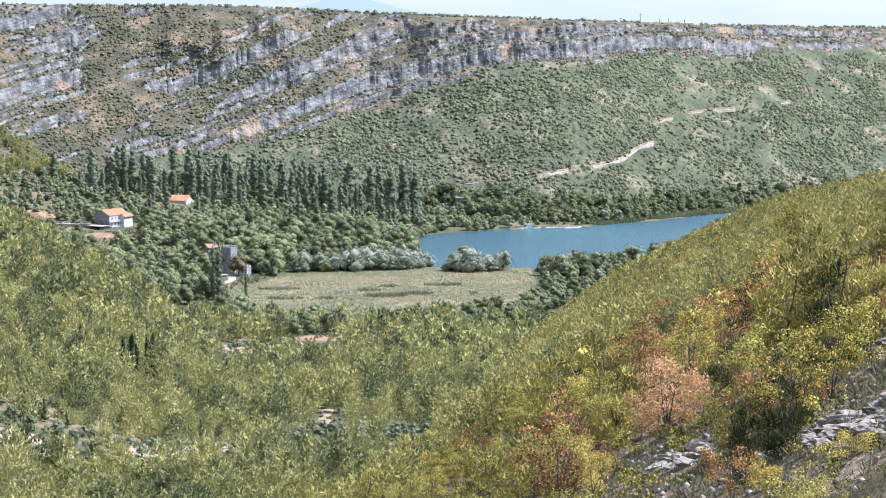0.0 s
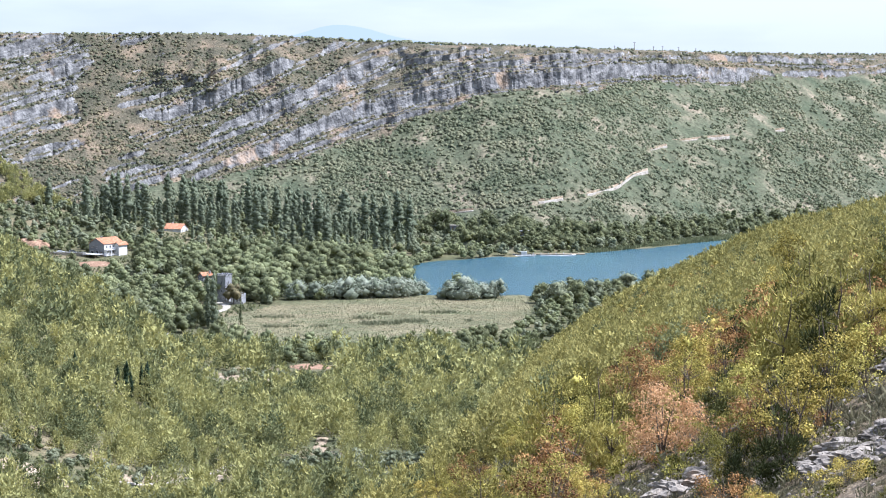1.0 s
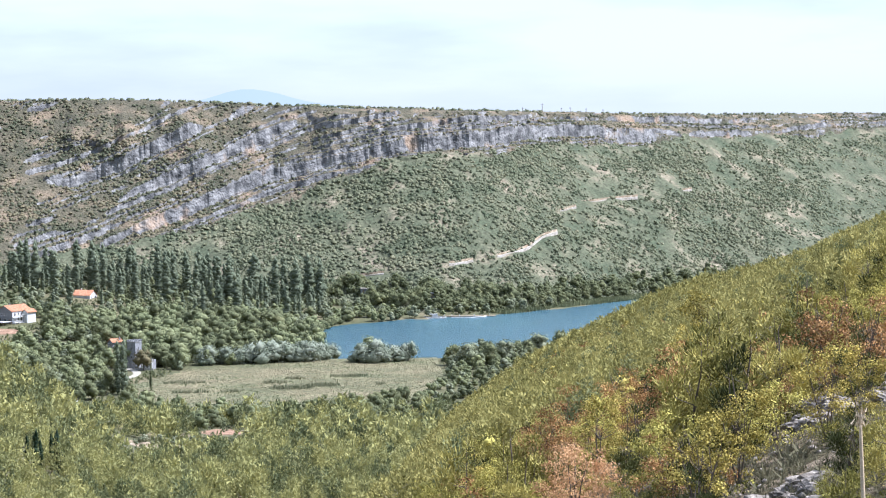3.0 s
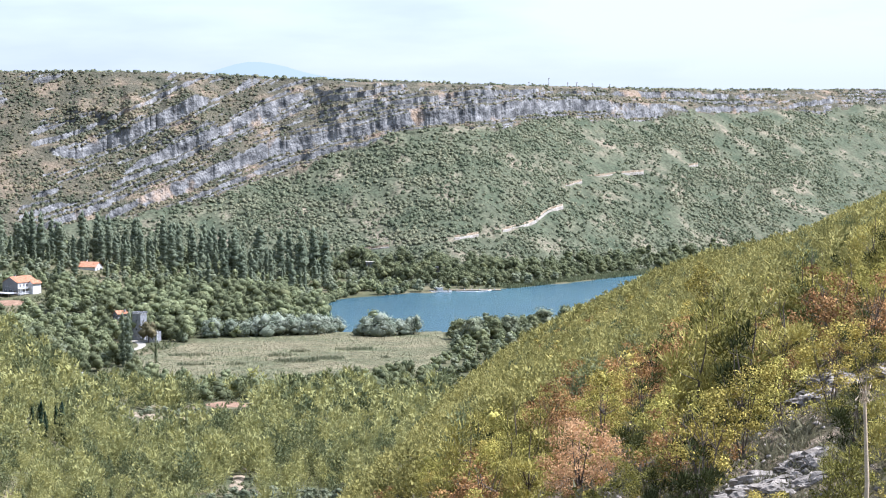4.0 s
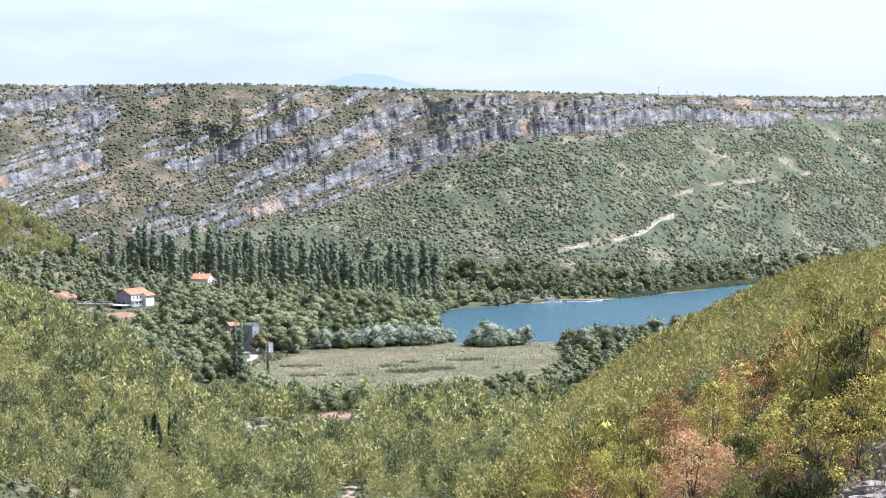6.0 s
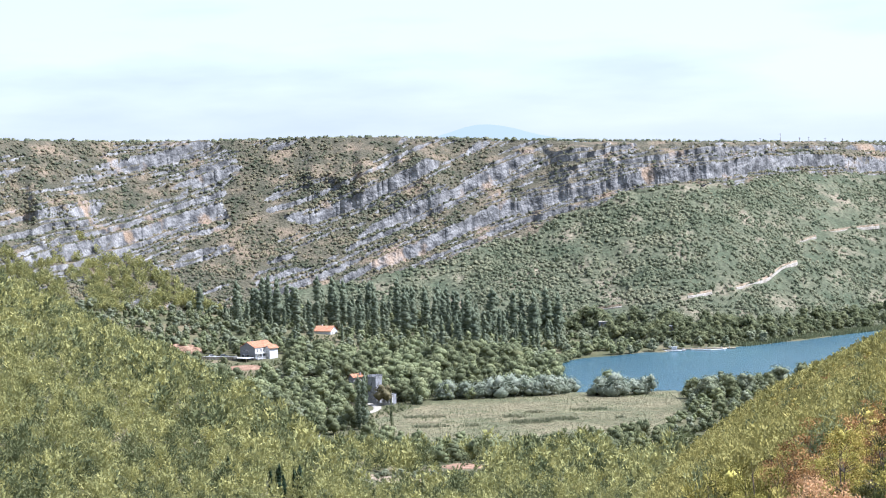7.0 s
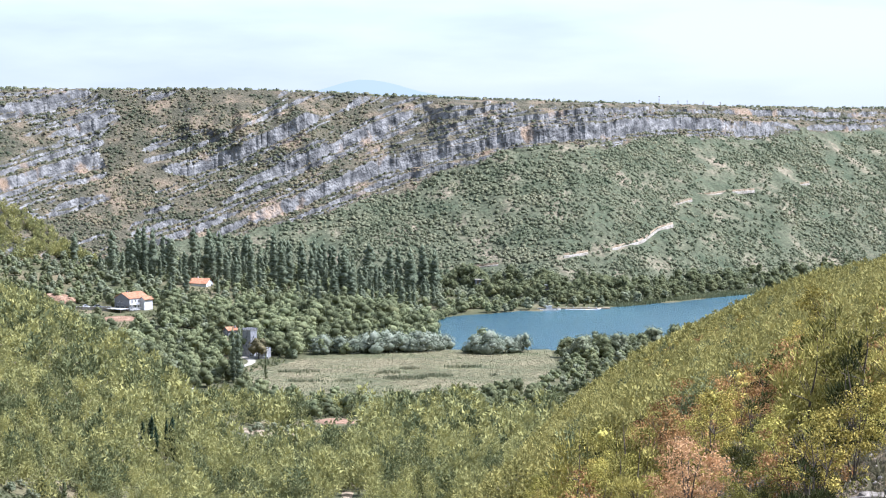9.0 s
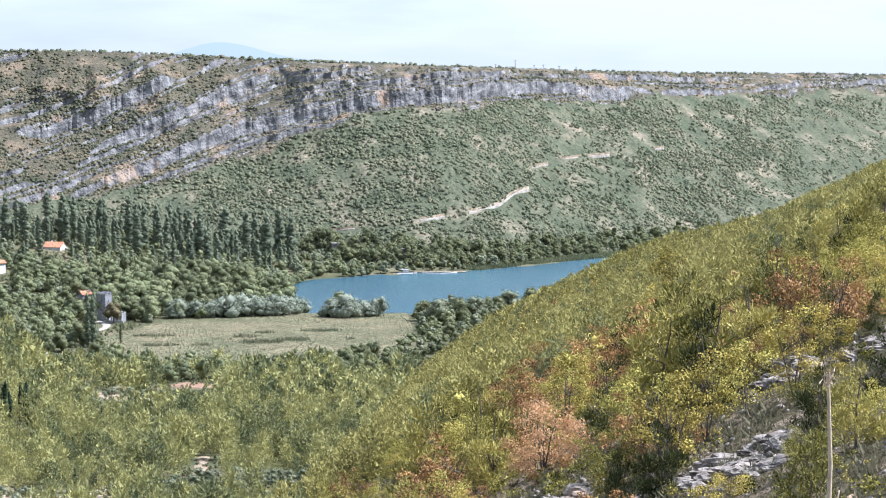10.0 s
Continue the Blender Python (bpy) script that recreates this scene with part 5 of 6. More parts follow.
def marsh():
    xs_, ys_ = np.meshgrid(np.linspace(-100, 46, 60), np.linspace(915, 1130, 60))
    d = poly_dist(xs_, ys_, MEADOW)
    q = grid_faces(60, 60)
    q = q[(d.reshape(-1)[q] < 2).all(1)]
    ob = new("marsh", mesh_from("marsh", np.stack([xs_, ys_, land(xs_, ys_) + 0.15], -1).reshape(-1, 3), q, M_MEADOW, True))
    tagged(ob, "flat straw-coloured reed marsh beside the lake", "marsh", kind="structure")
    r = np.random.default_rng(41)

    def reeds(name, x, y, tall, material, label):
        n = len(x)
        a = r.uniform(0, np.pi, n)
        w = r.uniform(0.08, 0.2, n)
        z = land(x, y)
        h = tall * r.uniform(0.6, 1.25, n)
        lean = r.normal(0, 0.25, (n, 2))
        v = np.stack([np.stack([x - w * np.cos(a), y - w * np.sin(a), z], -1), np.stack([x + w * np.cos(a), y + w * np.sin(a), z], -1),
                      np.stack([x + lean[:, 0], y + lean[:, 1], z + h], -1)], 1).reshape(-1, 3)
        o = new(name, mesh_from(name, v, np.arange(3 * n).reshape(-1, 3), material))
        tagged(o, label, "reeds", kind="stuff")

    x, y = r.uniform(-100, 46, 60000), r.uniform(915, 1130, 60000)
    ok = poly_dist(x, y, MEADOW) < -0.5
    x, y = x[ok], y[ok]
    tone = fbm(x / 26, y / 14, 3, 97)
    green = (tone > 0.22) | (y < 965 + 12 * tone)
    reeds("reeds", x[~green], y[~green], 0.5, M_REED, "dry straw-coloured reeds")
    reeds("green_reeds", x[green][::2], y[green][::2], 0.85, M_REEDGREEN, "green reeds along the wetter marsh edge")
    px_, py_, n = [], [], 0
    for cx, cy, rx, ry in ((-26, 1010, 10, 6), (-34, 1030, 6, 4), (-12, 1018, 8, 5), (0, 1052, 9, 4), (-52, 1000, 5, 3), (-75, 1035, 10, 3), (-70, 1000, 9, 3), (14, 1020, 2.5, 2), (-25, 1046, 5, 3)):
        m = int(rx * ry * 9)
        a, d = r.uniform(0, 6.283, m), np.sqrt(r.uniform(0, 1, m))
        px_.append(cx + rx * d * np.cos(a))
        py_.append(cy + ry * d * np.sin(a))
    reeds("dark_rushes", np.concatenate(px_), np.concatenate(py_), 1.7, M_SCRUB, "dark green clumps of rushes in the marsh")
    # reed fringe along the far shore
    u = r.uniform(0.062, 0.2, 17000)
    fy, fz = foot(u)
    yy = fy + 4 - r.uniform(0, 31, 17000) * (0.6 + 0.4 * sstep(0.062, 0.07, u))
    n = len(u)
    w = r.uniform(0.2, 0.5, n)
    a = r.uniform(0, np.pi, n)
    v = np.stack([np.stack([u * yy - w * np.cos(a), yy - w * np.sin(a), 0 * u - 0.2], -1), np.stack([u * yy + w * np.cos(a), yy + w * np.sin(a), 0 * u - 0.2], -1), np.stack([u * yy + r.normal(0, 0.3, n), yy, r.uniform(1.2, 2.6, n)], -1)], 1).reshape(-1, 3)
    o = new("shore_reeds", mesh_from("shore_reeds", v, np.arange(3 * n).reshape(-1, 3), M_REEDGREEN))
    tagged(o, "green reed fringe along the far lake shore", "reeds", kind="stuff")


marsh()
drape("field", (-46, 838, 9, 15), M_REDSOIL, "small ploughed field of red soil", "field")
drape("grove_soil", (-64, 776, 12, 15), M_TAN, "bare tan soil under olive trees", "soil")
drape("clearing", (-57, 466, 13, 9), M_TAN, "bare tan clearing with a dirt track", "clearing")
drape("clearing", (-79, 424, 9, 20), M_TAN, "bare tan clearing between bushes", "clearing")
drape("clearing", (-46, 476, 5, 12), M_TAN, "bare tan clearing beside the pines", "clearing")
drape("soil_patch", (-184, 1216, 9, 10), M_REDSOIL, "bare red-brown slope below the house", "soil")
drape("soil_patch", (-206, 1222, 10, 8), M_TAN, "bare tan yard slope", "soil")
drape("dry_patch", (22.5, 938, 9, 7), M_TAN, "dry grassy mound at the marsh edge", "mound")


def track(name, pts, width, material, label, category, lift=0.22):
    """A dirt track along points of the plan, laid on the land."""
    p = np.array(pts, float)
    t = np.linspace(0, len(p) - 1, 10 * len(p))
    x, y = soft_interp(t, range(len(p)), p[:, 0], 0.3), soft_interp(t, range(len(p)), p[:, 1], 0.3)
    dx, dy = np.gradient(x), np.gradient(y)
    l = np.hypot(dx, dy)
    w = width * (1 + 0.25 * fbm(t * 2, t * 0, 3, 5)) / 2
    rowsv = []
    for k in (-1, -0.4, 0.4, 1):
        X, Y = x - dy / l * w * k, y + dx / l * w * k
        rowsv.append(np.stack([X, Y, land(X, Y) + lift - 0.2 * (abs(k) == 1)], -1))
    v = np.stack(rowsv, 0).reshape(-1, 3)
    ob = new(name, mesh_from(name, v, grid_faces(len(t), 4), material, True))
    tagged(ob, label, category, kind="structure")


track("track", [(-140, 1120), (-126, 1020), (-108, 930), (-95, 855), (-88, 820)], 4.5, M_GRAVEL, "pale dirt track along the foot of the hill", "track")
track("track", [(-28.5, 560), (-28, 530), (-25, 520), (-18, 516)], 3.0, M_TAN, "tan dirt track through the pines", "track")
track("track", [(-70, 455), (-56, 462), (-48, 478), (-45, 496)], 3.0, M_GRAVEL, "pale track across the clearing", "track")
track("track", [(-107, 1100), (-101, 1086), (-100, 1070), (-106, 1050)], 3.5, M_GRAVEL, "pale track in front of the tower", "track")


def hill_road(name, knots, width, label):
    """A road cut into the far side: a level bed with a bank above it. knots: bearing and share of the slope."""
    k = np.array(knots)
    t = np.linspace(0, len(k) - 1, 14 * len(k))
    u, s = soft_interp(t, range(len(k)), k[:, 0], 0.25), soft_interp(t, range(len(k)), k[:, 1], 0.25)
    x, y, z, m = far_side(u, s)
    y, z = soft_interp(t, t, y, 0.6), soft_interp(t, t, z, 0.6)
    wob = 1 + 0.35 * fbm(t * 1.7, 0 * t, 3, 9)
    prof = ((-width * 0.75, -1.4), (-width * 0.55, 0.5), (width * 0.4, 0.6), (width * 0.75, 2.0), (width * 1.1, 1.4))
    v = np.stack([np.stack([x, y + a * wob, z + b], -1) for a, b in prof], 0).reshape(-1, 3)
    strip = np.repeat((0, 0, 1, 1), len(t) - 1)
    ob = new(name, mesh_from(name, v, grid_faces(len(t), 5), [M_GRAVEL, M_TAN], False, strip))
    tagged(ob, label, "road", kind="structure")


for r_ in ROADS:
    hill_road("road", r_, 3.0 if 0.04 < r_[0][0] < 0.093 else 1.4, "pale gravel road cut into the far valley side")


# ---- buildings ----
# house wall and chimney colour, darkened to carry the shade on the gable
M_WALL = plain_mat("shade_grey_render", (0.21, 0.213, 0.22), 0.9, 0.2, 0.12, 0.6)
M_WHITE = plain_mat("white_render", (0.62, 0.61, 0.59), 0.9, 0.2, 0.08, 0.6)
M_STONE = plain_mat("tower_stone", (0.24, 0.24, 0.245), 0.95, 0.1, 0.25, 0.8)
M_GLASS = plain_mat("dark_window_glass", (0.03, 0.035, 0.04), 0.15, 0.5, 0.1)
M_FRAME = plain_mat("window_frame_paint", (0.6, 0.58, 0.55), 0.6, 0.3, 0.05)
M_CONC = plain_mat("concrete", (0.42, 0.41, 0.39), 0.9, 0.2, 0.15, 0.8)
M_WOOD = plain_mat("weathered_wood", (0.2, 0.15, 0.1), 0.9, 0.1, 0.3, 2.0)
M_METAL = plain_mat("galvanised_steel", (0.4, 0.41, 0.42), 0.5, 0.5, 0.1)


def roof_tile_mat():
    m, nt, b = base_mat("terracotta_tiles", 0.85, 0.2)
    col = ramp(nt, noise_tex(nt, 0.9, 5.0), (0.32, (0.32, 0.145, 0.08)), (0.5, (0.42, 0.2, 0.11)), (0.7, (0.48, 0.27, 0.165)))
    nt.links.new(col, b.inputs["Base Color"])
    return m


M_TILE = roof_tile_mat()


def window(parent, x, y, z, w, h, face):
    """A window set into a wall: frame, pane and sill. face: '-y' or '+x'."""
    bm = bmesh.new()
    t = 0.09
    for a0, a1, z0, z1 in ((-w / 2, w / 2, 0, t), (-w / 2, w / 2, h - t, h), (-w / 2, -w / 2 + t, t, h - t), (w / 2 - t, w / 2, t, h - t), (-t / 2, t / 2, t, h - t)):
        box(bm, a0, a1, -0.06, 0.1, z0, z1)
    fr = part("window", bm, M_FRAME, parent)
    fr.matrix_local = pose(x, y, z, 0, 0, 90 if face == "+x" else 0)
    part("pane", box(bmesh.new(), -w / 2 + t, w / 2 - t, -0.012, 0.05, t, h - t), M_GLASS, fr, "dark window glass")
    part("sill", box(bmesh.new(), -w / 2 - 0.1, w / 2 + 0.1, -0.2, 0.05, -0.09, -0.004), M_CONC, fr)


def gable_roof(parent, x0, x1, y0, y1, eave, ridge, over=0.5, name="roof"):
    """Two tiled slopes, the ridge along y: each row of tiles its own raised strip."""
    mid = (x0 + x1) / 2
    for sgn in (-1, 1):
        bm = bmesh.new()
        half = (x1 - x0) / 2 + over
        drop = (ridge - eave) * over / ((x1 - x0) / 2)
        n = int((y1 - y0 + 2 * over) / 0.55)
        for k in range(n):
            ya = y0 - over + k * 0.55
            vs = [bm.verts.new((mid + sgn * a, yy, z)) for a, z in ((0.0, ridge), (half, eave - drop)) for yy in (ya, ya + 0.28, ya + 0.55)]
            for v, up in zip(vs, (0.02, 0.16, 0.02, 0.02, 0.16, 0.02)):
                v.co.z += up
            for a, b in ((0, 1), (1, 2)):
                bm.faces.new((vs[a], vs[b], vs[b + 3], vs[a + 3]))
        box(bm, *sorted((mid, mid + sgn * 0.02)), y0 - over, y1 + over, ridge - 0.25, ridge - 0.1)
        vs = [bm.verts.new(c) for c in ((mid, y0 - over, ridge - 0.08), (mid, y1 + over, ridge - 0.08), (mid + sgn * half, y1 + over, eave - drop - 0.1), (mid + sgn * half, y0 - over, eave - drop - 0.1))]
        bm.faces.new(vs)
        bmesh.ops.remove_doubles(bm, verts=bm.verts[:], dist=0.004)
        part(name, bm, M_TILE, parent, "orange terracotta roof tiles")


def gable_walls(x0, x1, y0, y1, z0, eave, ridge):
    bm = bmesh.new()
    mid = (x0 + x1) / 2
    prof = ((x0, z0), (x1, z0), (x1, eave), (mid, ridge), (x0, eave))
    a = [bm.verts.new((x, y0, z)) for x, z in prof]
    b = [bm.verts.new((x, y1, z)) for x, z in prof]
    bm.faces.new(a)
    bm.faces.new(b[::-1])
    for k in range(5):
        bm.faces.new((a[k], b[k], b[(k + 1) % 5], a[(k + 1) % 5]))
    bmesh.ops.recalc_face_normals(bm, faces=bm.faces)
    return bm


def guest_house():
    x, y = -182.5, 1250
    ob = thing("house", pose(x, y, 11.0, 0, 0, -36), "two-storey rendered house with shade-grey walls, orange roof and white balconies", "house")
    part("wall", gable_walls(-5.6, 5.6, -7.5, 7.5, -3, 6.0, 8.8), M_WALL, ob)
    # white sheet over the sunlit side; the grey walls have the gable's shade painted in
    part("wall", box(bmesh.new(), 5.62, 5.75, -7.4, 7.4, -1, 5.8), M_WHITE, ob, "white rendered side wall")
    gable_roof(ob, -5.6, 5.6, -7.5, 7.5, 6.0, 8.8)
    wing = part("wing", gable_walls(5.8, 9.2, 0.5, 7.0, -3, 5.0, 6.4), M_WHITE, ob, "white rendered side wing")
    gable_roof(ob, 5.6, 9.4, 0.5, 7.0, 5.2, 6.5)
    part("chimney", box(bmesh.new(), -2.2, -1.5, -2, -1.3, 7.0, 9.3), M_WALL, ob)
    for wx, wz, w, h in ((-2.6, 3.4, 1.6, 0.9), (0.2, 3.4, 1.6, 0.9), (-3.4, 0.4, 2.2, 1.5), (0.4, 0.4, 2.2, 1.5)):
        window(ob, wx, -7.52, wz, w, h, "-y")
    door = part("door", box(bmesh.new(), 3.2, 4.3, -7.6, -7.4, -0.8, 1.5), M_WOOD, ob, "dark wooden door")
    for wy in (-5.5, -2.8, -0.6):
        for wz in (0.4, 3.3):
            window(ob, 5.77, wy, wz, 1.2, 1.6, "+x")
    for z in (-0.3, 2.7):
        b = part("balcony", box(bmesh.new(), 5.8, 7.6, -7.4, 0.4, z - 0.2, z), M_WHITE, ob, "white balcony slab")
        bm = bmesh.new()
        box(bm, 7.5, 7.58, -7.4, 0.4, z + 0.95, z + 1.05)
        for k in range(27):
            box(bm, 7.51, 7.56, -7.4 + 0.3 * k, -7.34 + 0.3 * k, z, z + 0.95)
        part("railing", bm, M_FRAME, b, "white balcony railing")
    for k in range(3):
        part("pillar", box(bmesh.new(), 7.3, 7.55, -7.35 + 3.6 * k, -7.1 + 3.6 * k, -3, 2.5), M_WHITE, ob)
    # terrace with a shade roof in front
    tr = thing("shade_shelter", pose(-188.5, 1238.5, 8.6, 0, 0, -36), "flat pale shade roof on posts over a dark terrace", "shelter")
    part("roof", box(bmesh.new(), -5.5, 5.5, -3.4, 3.4, 2.9, 3.12), M_CONC, tr)
    for px2 in (-5.2, 0, 5.2):
        for py2 in (-3.1, 3.1):
            part("post", box(bmesh.new(), px2 - 0.12, px2 + 0.12, py2 - 0.12, py2 + 0.12, -1.0, 2.9), M_WOOD, tr)
    part("table", box(bmesh.new(), -3, 3, -0.5, 0.5, 0.72, 0.8), M_WHITE, tr, "white table top")
    part("low_wall", box(bmesh.new(), -5.6, 5.6, -3.7, -3.45, -1.4, 0.7), M_CONC, tr)
    yard = thing("retaining_wall", pose(-205, 1241, ground_z(-205, 1241), 0, 0, -8), "low pale retaining wall beside the yard", "wall")
    part("wall", box(bmesh.new(), -13, 13, -0.3, 0.3, -1, 1.6, 0.06), M_GRAVEL, yard)
    part("coping", box(bmesh.new(), -13.1, 13.1, -0.4, 0.4, 1.604, 1.75), M_WHITE, yard)


guest_house()


def small_house(x, y, z, turn, w, l, eave, ridge, wall_material, label, base=-3.0):
    ob = thing("house", pose(x, y, z, 0, 0, turn), label, "house")
    part("wall", gable_walls(-w / 2, w / 2, -l / 2, l / 2, base, eave, ridge), wall_material, ob)
    gable_roof(ob, -w / 2, w / 2, -l / 2, l / 2, eave, ridge)
    for k in (-1, 1):
        window(ob, k * w / 4, -l / 2 - 0.02, eave - 2.2, 1.0, 1.3, "-y")
        window(ob, w / 2 + 0.02, k * l / 4, eave - 2.2, 1.0, 1.3, "+x")
    part("chimney", box(bmesh.new(), w / 5, w / 5 + 0.6, l / 4, l / 4 + 0.6, eave, ridge + 0.7), wall_material, ob)
    return ob


small_house(-155, 1345, 11.5, 68, 8.5, 11.5, 5.8, 8.4, M_WHITE, "pale house with orange tiled roof among poplars")
small_house(-119.5, 1168, 2.6, -52, 4.6, 6.0, 4.6, 6.0, M_STONE, "small stone house with orange roof in trees")


def tower():
    ob = thing("tower", pose(-103.5, 1101, 0.6, 0, 0, -33), "square grey stone tower with battlements beside the marsh", "tower")
    a, h = 2.45, 12.9
    bm = bmesh.new()
    ring = []
    for z, s in ((-0.8, 1.08), (3, 1.04), (8, 1.0), (h, 1.0)):
        ring.append([bm.verts.new((x * a * s, y * a * s, z)) for x, y in ((-1, -1), (1, -1), (1, 1), (-1, 1))])
    for p, q in zip(ring, ring[1:]):
        for k in range(4):
            bm.faces.new((p[k], p[(k + 1) % 4], q[(k + 1) % 4], q[k]))
    bm.faces.new(ring[-1])
    part("wall", bm, M_STONE, ob)
    part("cornice", box(bmesh.new(), -a - 0.15, a + 0.15, -a - 0.15, a + 0.15, h + 0.004, h + 0.3, 0.05), M_CONC, ob)
    for k in range(5):
        t = -a + 0.15 + k * (2 * a - 0.3) / 4
        for x, y in {(t, -a), (t, a), (-a, t), (a, t)}:
            part("merlon", box(bmesh.new(), x - 0.34, x + 0.34, y - 0.28, y + 0.28, h + 0.304, h + 1.1, 0.05), M_STONE, ob)
    for z in (5.2, 9.2):
        part("slit_window", box(bmesh.new(), -0.18, 0.18, -a - 0.06, -a + 0.2, z, z + 1.1), M_GLASS, ob, "dark slit window")
        part("slit_window", box(bmesh.new(), a - 0.2, a + 0.06, -0.18, 0.18, z, z + 1.1), M_GLASS, ob, "dark slit window")


tower()


def ruined_mill():
    """White walled house with tall openings, half hidden by a tree."""
    ob = thing("ruined_house", pose(-97.2, 1096, 0.7, 0, 0, -14), "white-walled roofless house with tall dark openings", "ruin")
    w, d, h = 3.6, 3.0, 5.0
    bm = bmesh.new()
    cols = [(-w, -w + 0.8), (-1.9, -1.3), (-0.1, 0.5), (1.6, 2.2), (w - 0.6, w)]
    for x0, x1 in cols:
        box(bm, x0, x1, -d, -d + 0.5, -0.8, 3.3)
    box(bm, -w, w, -d, -d + 0.5, 3.3, h)
    box(bm, -w, w, -d - 0.02, -d + 0.52, -0.8, 0.5)
    part("front_wall", bm, M_WHITE, ob)
    part("side_wall", box(bmesh.new(), w - 0.5, w - 0.003, -d + 0.52, d, -0.8, h - 0.4), M_STONE, ob)
    part("side_wall", box(bmesh.new(), -w + 0.003, -w + 0.5, -d + 0.52, d, -0.8, h - 0.8), M_STONE, ob)
    part("rear_wall", box(bmesh.new(), -w + 0.5, w - 0.5, d - 0.5, d - 0.003, -0.8, h - 0.2), M_STONE, ob)
    part("cornice", box(bmesh.new(), -w - 0.2, w + 0.2, -d - 0.2, -d + 0.6, h + 0.004, h + 0.35, 0.05), M_WHITE, ob)
    part("terrace_wall", box(bmesh.new(), -w - 1, w + 1.5, -d - 2.4, -d - 2.0, -0.6, 1.2, 0.05), M_CONC, ob)


ruined_mill()
grow([far_tree("plane_tree", "brownish green round tree in front of the ruin", "tree", "", 290, lambda r: round_blobs(r, 12.5, 10.5, 2.2, 12), 460, 0.42, M_RUSSET, 5, 0.25)], [(-98.3, 1089.5)], rnd, 1, 1.01)


def hut(x, y, z, w, d, h, label, roof_material, turn=8):
    ob = thing("hut", pose(x, y, z, 0, 0, turn), label, "hut")
    part("wall", box(bmesh.new(), -w / 2, w / 2, -d / 2, d / 2, -2.5, h), M_STONE, ob)
    part("roof", box(bmesh.new(), -w / 2 - 0.4, w / 2 + 0.4, -d / 2 - 0.4, d / 2 + 0.4, h + 0.004, h + 0.3, 0.05), roof_material, ob)
    window(ob, w / 5, -d / 2 - 0.02, h - 1.7, 0.9, 1.0, "-y")
    part("door", box(bmesh.new(), -w / 3, -w / 3 + 0.9, -d / 2 - 0.08, -d / 2 + 0.1, h - 2.6, h - 0.6), M_WOOD, ob)


hut(10.3, 1402, 10.6, 5.0, 4.0, 3.4, "small flat-roofed stone hut above the shore", M_GRAVEL)
hut(52.8, 1395, 8.8, 6.0, 4.0, 2.4, "low hut with a pale roof behind shore trees", M_WHITE)


def landing():
    """Pontoon jetties, quay and boats on the far shore."""
    q = thing("quay", pose(66, 1355.5, 0), "low tan stone quay on the far shore", "quay")
    part("deck", box(bmesh.new(), -10, 22, -1.2, 2.5, -0.8, 0.55, 0.1), M_TAN, q)
    for k in range(7):
        part("bollard", box(bmesh.new(), -9 + 4.5 * k, -8.7 + 4.5 * k, -1.1, -0.8, 0.55, 1.5), M_WHITE, q)
    for x0, y0, x1, y1 in ((42, 1361, 47, 1353.5), (47, 1353.5, 55.5, 1353), (61, 1357, 72, 1354.5), (72, 1354.5, 80, 1358.5), (80, 1358.5, 82, 1363)):
        l, a = math.hypot(x1 - x0, y1 - y0), math.degrees(math.atan2(y1 - y0, x1 - x0))
        j = thing("pontoon", pose(x0, y0 - 9, 0, 0, 0, a), "pale floating pontoon jetty", "jetty", "pontoons")
        part("deck", box(bmesh.new(), 0, l, -0.6, 0.6, 0.15, 0.5, 0.05), M_WHITE, j)
        for k in range(2):
            part("float", box(bmesh.new(), 0.6 + k * (l - 2.4), 1.8 + k * (l - 2.4), -0.45, 0.45, -0.25, 0.15, 0.05), M_METAL, j)
    for x, y, l, turn, cabin in ((51.5, 1356.2, 8.5, 12, True), (57, 1355.6, 5.0, 60, False), (46.3, 1359, 4.2, -50, False)):
        b = thing("boat", pose(x, y - 9, 0.0, 0, 0, turn), "white excursion boat with cabin at the jetty" if cabin else "small white open boat at the jetty", "boat", "boats at the landing")
        bm = bmesh.new()
        secs = []
        for t, w, keel in ((0, 0.8, 0.0), (0.3, 1.0, -0.1), (0.7, 0.85, -0.1), (0.9, 0.45, 0.1), (1.0, 0.04, 0.5)):
            bw = l * 0.14 * w
            secs.append([bm.verts.new((l * (t - 0.5), a * bw, z)) for a, z in ((-1, 0.95), (-0.85, 0.2), (0, keel - 0.2), (0.85, 0.2), (1, 0.95))])
        for p, s_ in zip(secs, secs[1:]):
            for k in range(4):
                bm.faces.new((p[k], s_[k], s_[k + 1], p[k + 1]))
        bm.faces.new(secs[0])
        bmesh.ops.solidify(bm, geom=bm.faces[:], thickness=0.06)
        part("hull", bm, M_WHITE, b)
        part("deck", box(bmesh.new(), -l * 0.45, l * 0.3, -l * 0.1, l * 0.1, 0.55, 0.62), M_WOOD, b)
        if cabin:
            part("cabin", box(bmesh.new(), -l * 0.25, l * 0.15, -0.8, 0.8, 0.62, 2.3, 0.08), M_WHITE, b)
            part("canopy", box(bmesh.new(), -l * 0.45, l * 0.2, -1.0, 1.0, 2.5, 2.6, 0.03), M_METAL, b)


landing()


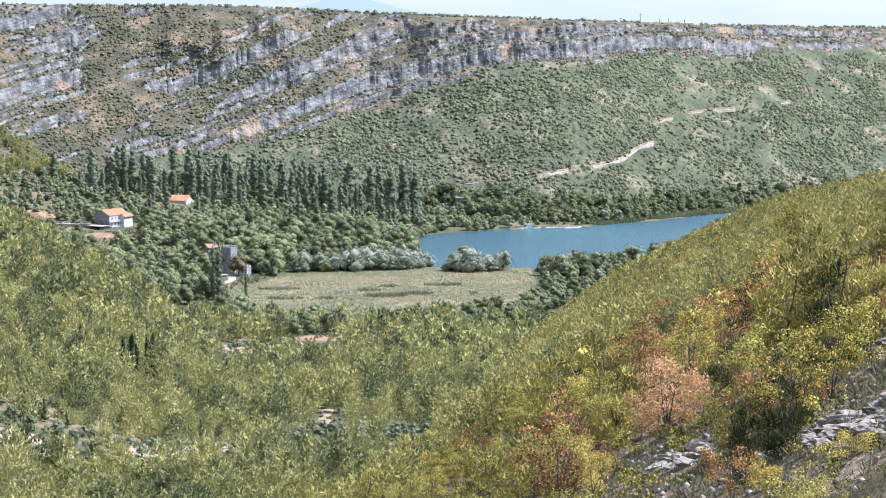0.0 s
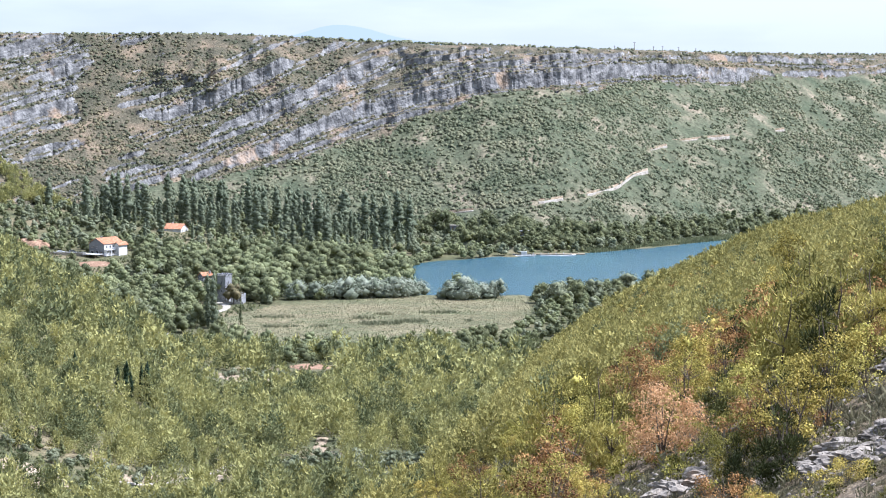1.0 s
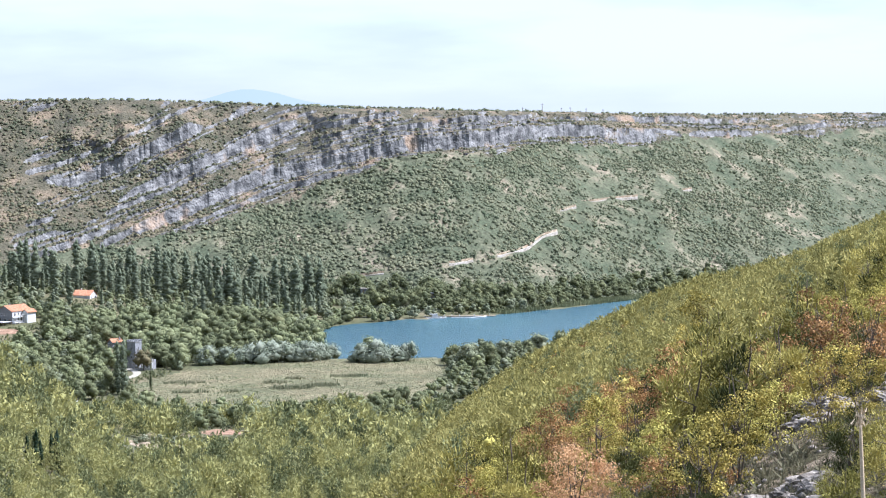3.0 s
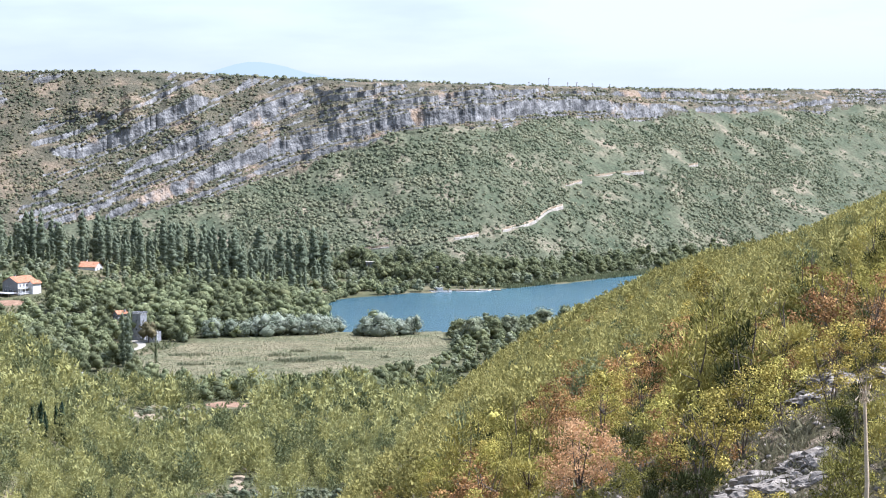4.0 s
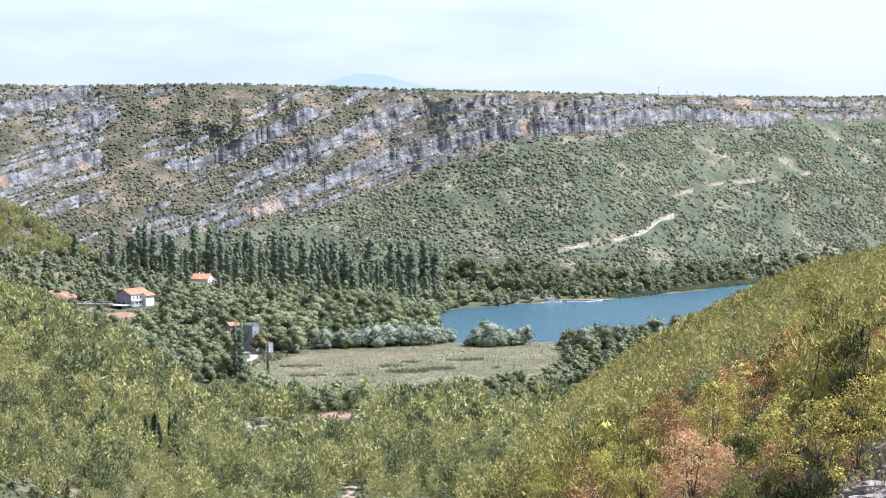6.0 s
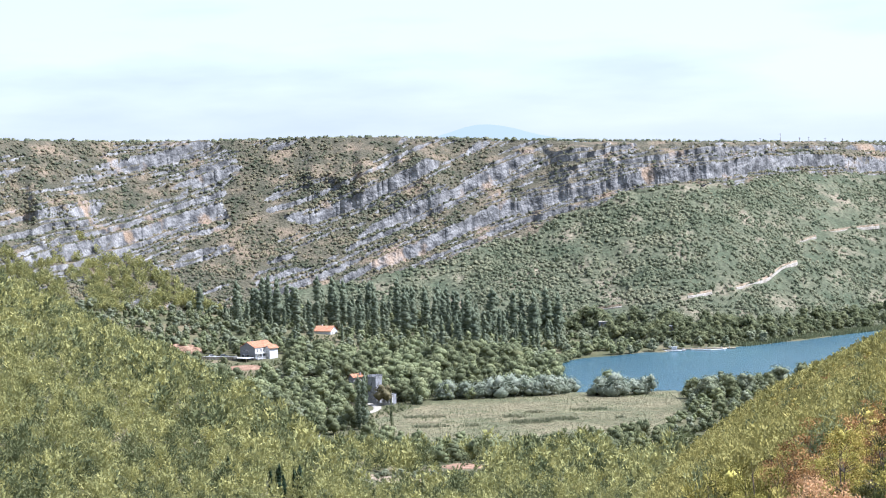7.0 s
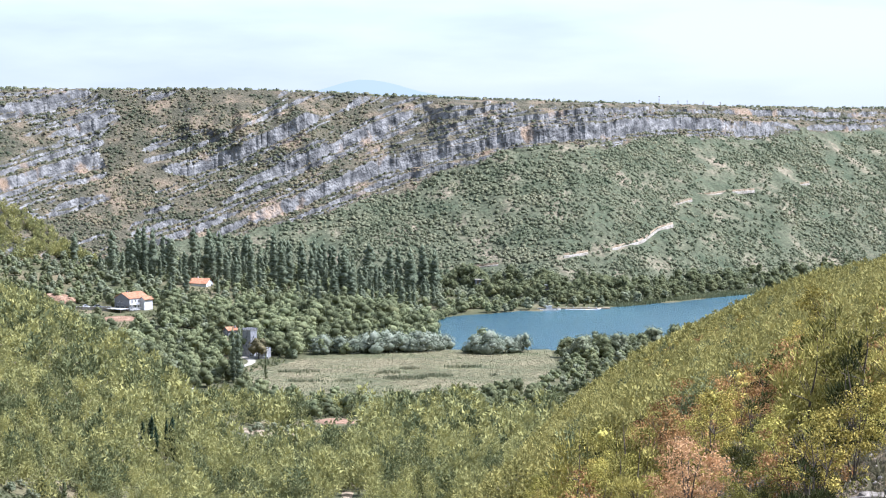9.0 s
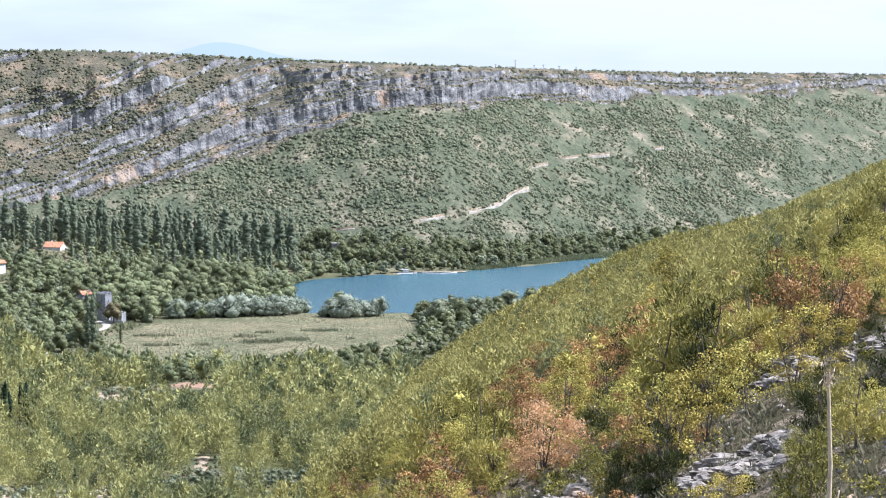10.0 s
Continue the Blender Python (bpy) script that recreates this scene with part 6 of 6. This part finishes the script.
def car(x, y, turn, paint, label):
    ob = thing("car", pose(x, y, ground_z(x, y) + 0.15, 0, 0, turn), label, "car", "parked cars")
    bm = bmesh.new()
    prof = ((-2.1, 0.3), (2.1, 0.3), (2.1, 0.75), (1.2, 0.95), (0.6, 1.45), (-1.2, 1.5), (-1.9, 1.0), (-2.1, 0.85))
    a = [bm.verts.new((px2, -0.85, z)) for px2, z in prof]
    b = [bm.verts.new((px2, 0.85, z)) for px2, z in prof]
    bm.faces.new(a)
    bm.faces.new(b[::-1])
    for k in range(8):
        bm.faces.new((a[k], b[k], b[(k + 1) % 8], a[(k + 1) % 8]))
    bmesh.ops.recalc_face_normals(bm, faces=bm.faces)
    part("body", bm, paint, ob)
    part("windows", box(bmesh.new(), -1.2, 0.7, -0.87, 0.87, 1.0, 1.36), M_GLASS, ob, "dark car windows")
    for wx in (-1.3, 1.3):
        for wy in (-0.8, 0.8):
            bm = bmesh.new()
            bmesh.ops.create_cone(bm, cap_ends=True, segments=14, radius1=0.32, radius2=0.32, depth=0.2, matrix=pose(wx, wy, 0.32, 90))
            part("wheel", bm, M_GLASS, ob, "black tyre")


car(-207, 1247, 15, plain_mat("white_car_paint", (0.7, 0.7, 0.7), 0.3, 0.5, 0.03), "white parked car in the yard")
car(-201, 1249, 20, plain_mat("grey_car_paint", (0.12, 0.13, 0.14), 0.3, 0.5, 0.03), "dark grey parked car in the yard")

# poles of the power line along the rim
for u, h in ((0.0862, 7.5), (0.0945, 4.5), (0.0985, 5.0), (0.1055, 4.5), (0.0775, 4.0), (0.113, 4.2)):
    ry_, rz_ = (float(v[0]) for v in rim(np.array([u])))
    ob = thing("utility_pole", pose(u * (ry_ + 12), ry_ + 12, rz_ - 0.8), "thin grey wooden power-line pole on the rim", "pole", "power-line poles")
    tv, tf = tube([(0, 0, -0.5), (0, 0, h)], [0.22, 0.15], 6)
    hang("mast", mesh_from("mast", tv, tf, M_WOOD, True), ob)
    part("crossarm", box(bmesh.new(), -0.9, 0.9, -0.08, 0.08, h - 0.7, h - 0.5), M_WOOD, ob)

# ---- outcrops of the left hill ----
rnd = random.Random(33)
for k in range(46):
    u = rnd.uniform(-0.295, -0.205)
    top = rnd.random()
    y = rnd.uniform(1120, 1290)
    x = u * y
    z = ground_z(x, y)
    if z < 40:
        continue
    s = rnd.uniform(1.2, 3.2)
    ob = new("outcrop", STONES[k % 6])
    ob.data = STONES[k % 6]
    ob.matrix_world = pose(x, y, z + s * 0.1, rnd.uniform(-15, 15), rnd.uniform(-15, 15), rnd.uniform(0, 360)) @ Matrix.Diagonal((s * 2, s * 1.6, s * 2.2, 1))
    tagged(ob, "grey limestone outcrop between pines", "rock", "outcrops of the left hill")


def earth_bank():
    """A red-brown cut bank in the hillside beside the yard."""
    xs_, t = np.meshgrid(np.linspace(-242, -214, 30), np.linspace(0, 1, 10))
    arch = np.sin(np.pi * (xs_ + 242) / 28) ** 0.5
    y = 1258 + 6 * t + 1.5 * fbm(xs_ / 4, t * 3, 3, 3)
    z = land(xs_, 1258 + 0 * xs_) - 0.5 + (0.6 + 4.2 * arch) * t + 0.6 * fbm(xs_ / 3, t * 4, 3, 4)
    y = np.where(t > 0.85, y + 6, y)
    ob = new("earth_bank", mesh_from("earth_bank", np.stack([xs_, y, z], -1).reshape(-1, 3), grid_faces(30, 10), M_REDSOIL, False))
    tagged(ob, "red-brown cut earth bank in the hillside", "bank", kind="structure")


earth_bank()


M_STRAW = plain_mat("dry_straw", (0.5, 0.4, 0.27), 0.8, 0.1, 0.15, 20.0)


def dry_stalk(x, y, drop, thick, plume):
    """A tall dry grass stalk on the slope close to the camera; its top lies that far below the eye."""
    foot_z = ground_z(x, y)
    ob = thing("dry_stalk", pose(x, y, foot_z), "tall pale dry grass stalk close by", "grass stalk")
    top = EYE - drop - foot_z
    tv, tf = tube([(0, 0, -0.1), (-0.01, 0, top * 0.4), (0.005, 0, top * 0.75), (-0.01, 0, top)], [thick, thick * 0.9, thick * 0.75, thick * 0.5], 6)
    hang("stem", mesh_from("stem", tv, tf, M_STRAW, True), ob)
    r = np.random.default_rng(8)
    lv, lf = needles(r, np.array([(-0.01, 0, top - plume * k / 6) for k in range(7)]), 10, 0.03, 1.8)
    hang("seed_head", mesh_from("seed_head", lv, lf, M_STRAW), ob)
    blade = [(0, 0, top * 0.5), (0.03, 0, top * 0.62), (0.05, 0.01, top * 0.68), (0.06, 0.02, top * 0.66)]
    bv, bf = tube(blade, [0.004, 0.008, 0.005, 0.001], 4)
    hang("leaf", mesh_from("leaf", bv, bf, M_STRAW, True), ob)


dry_stalk(2.19, 9.6, 1.33, 0.013, 0.05)
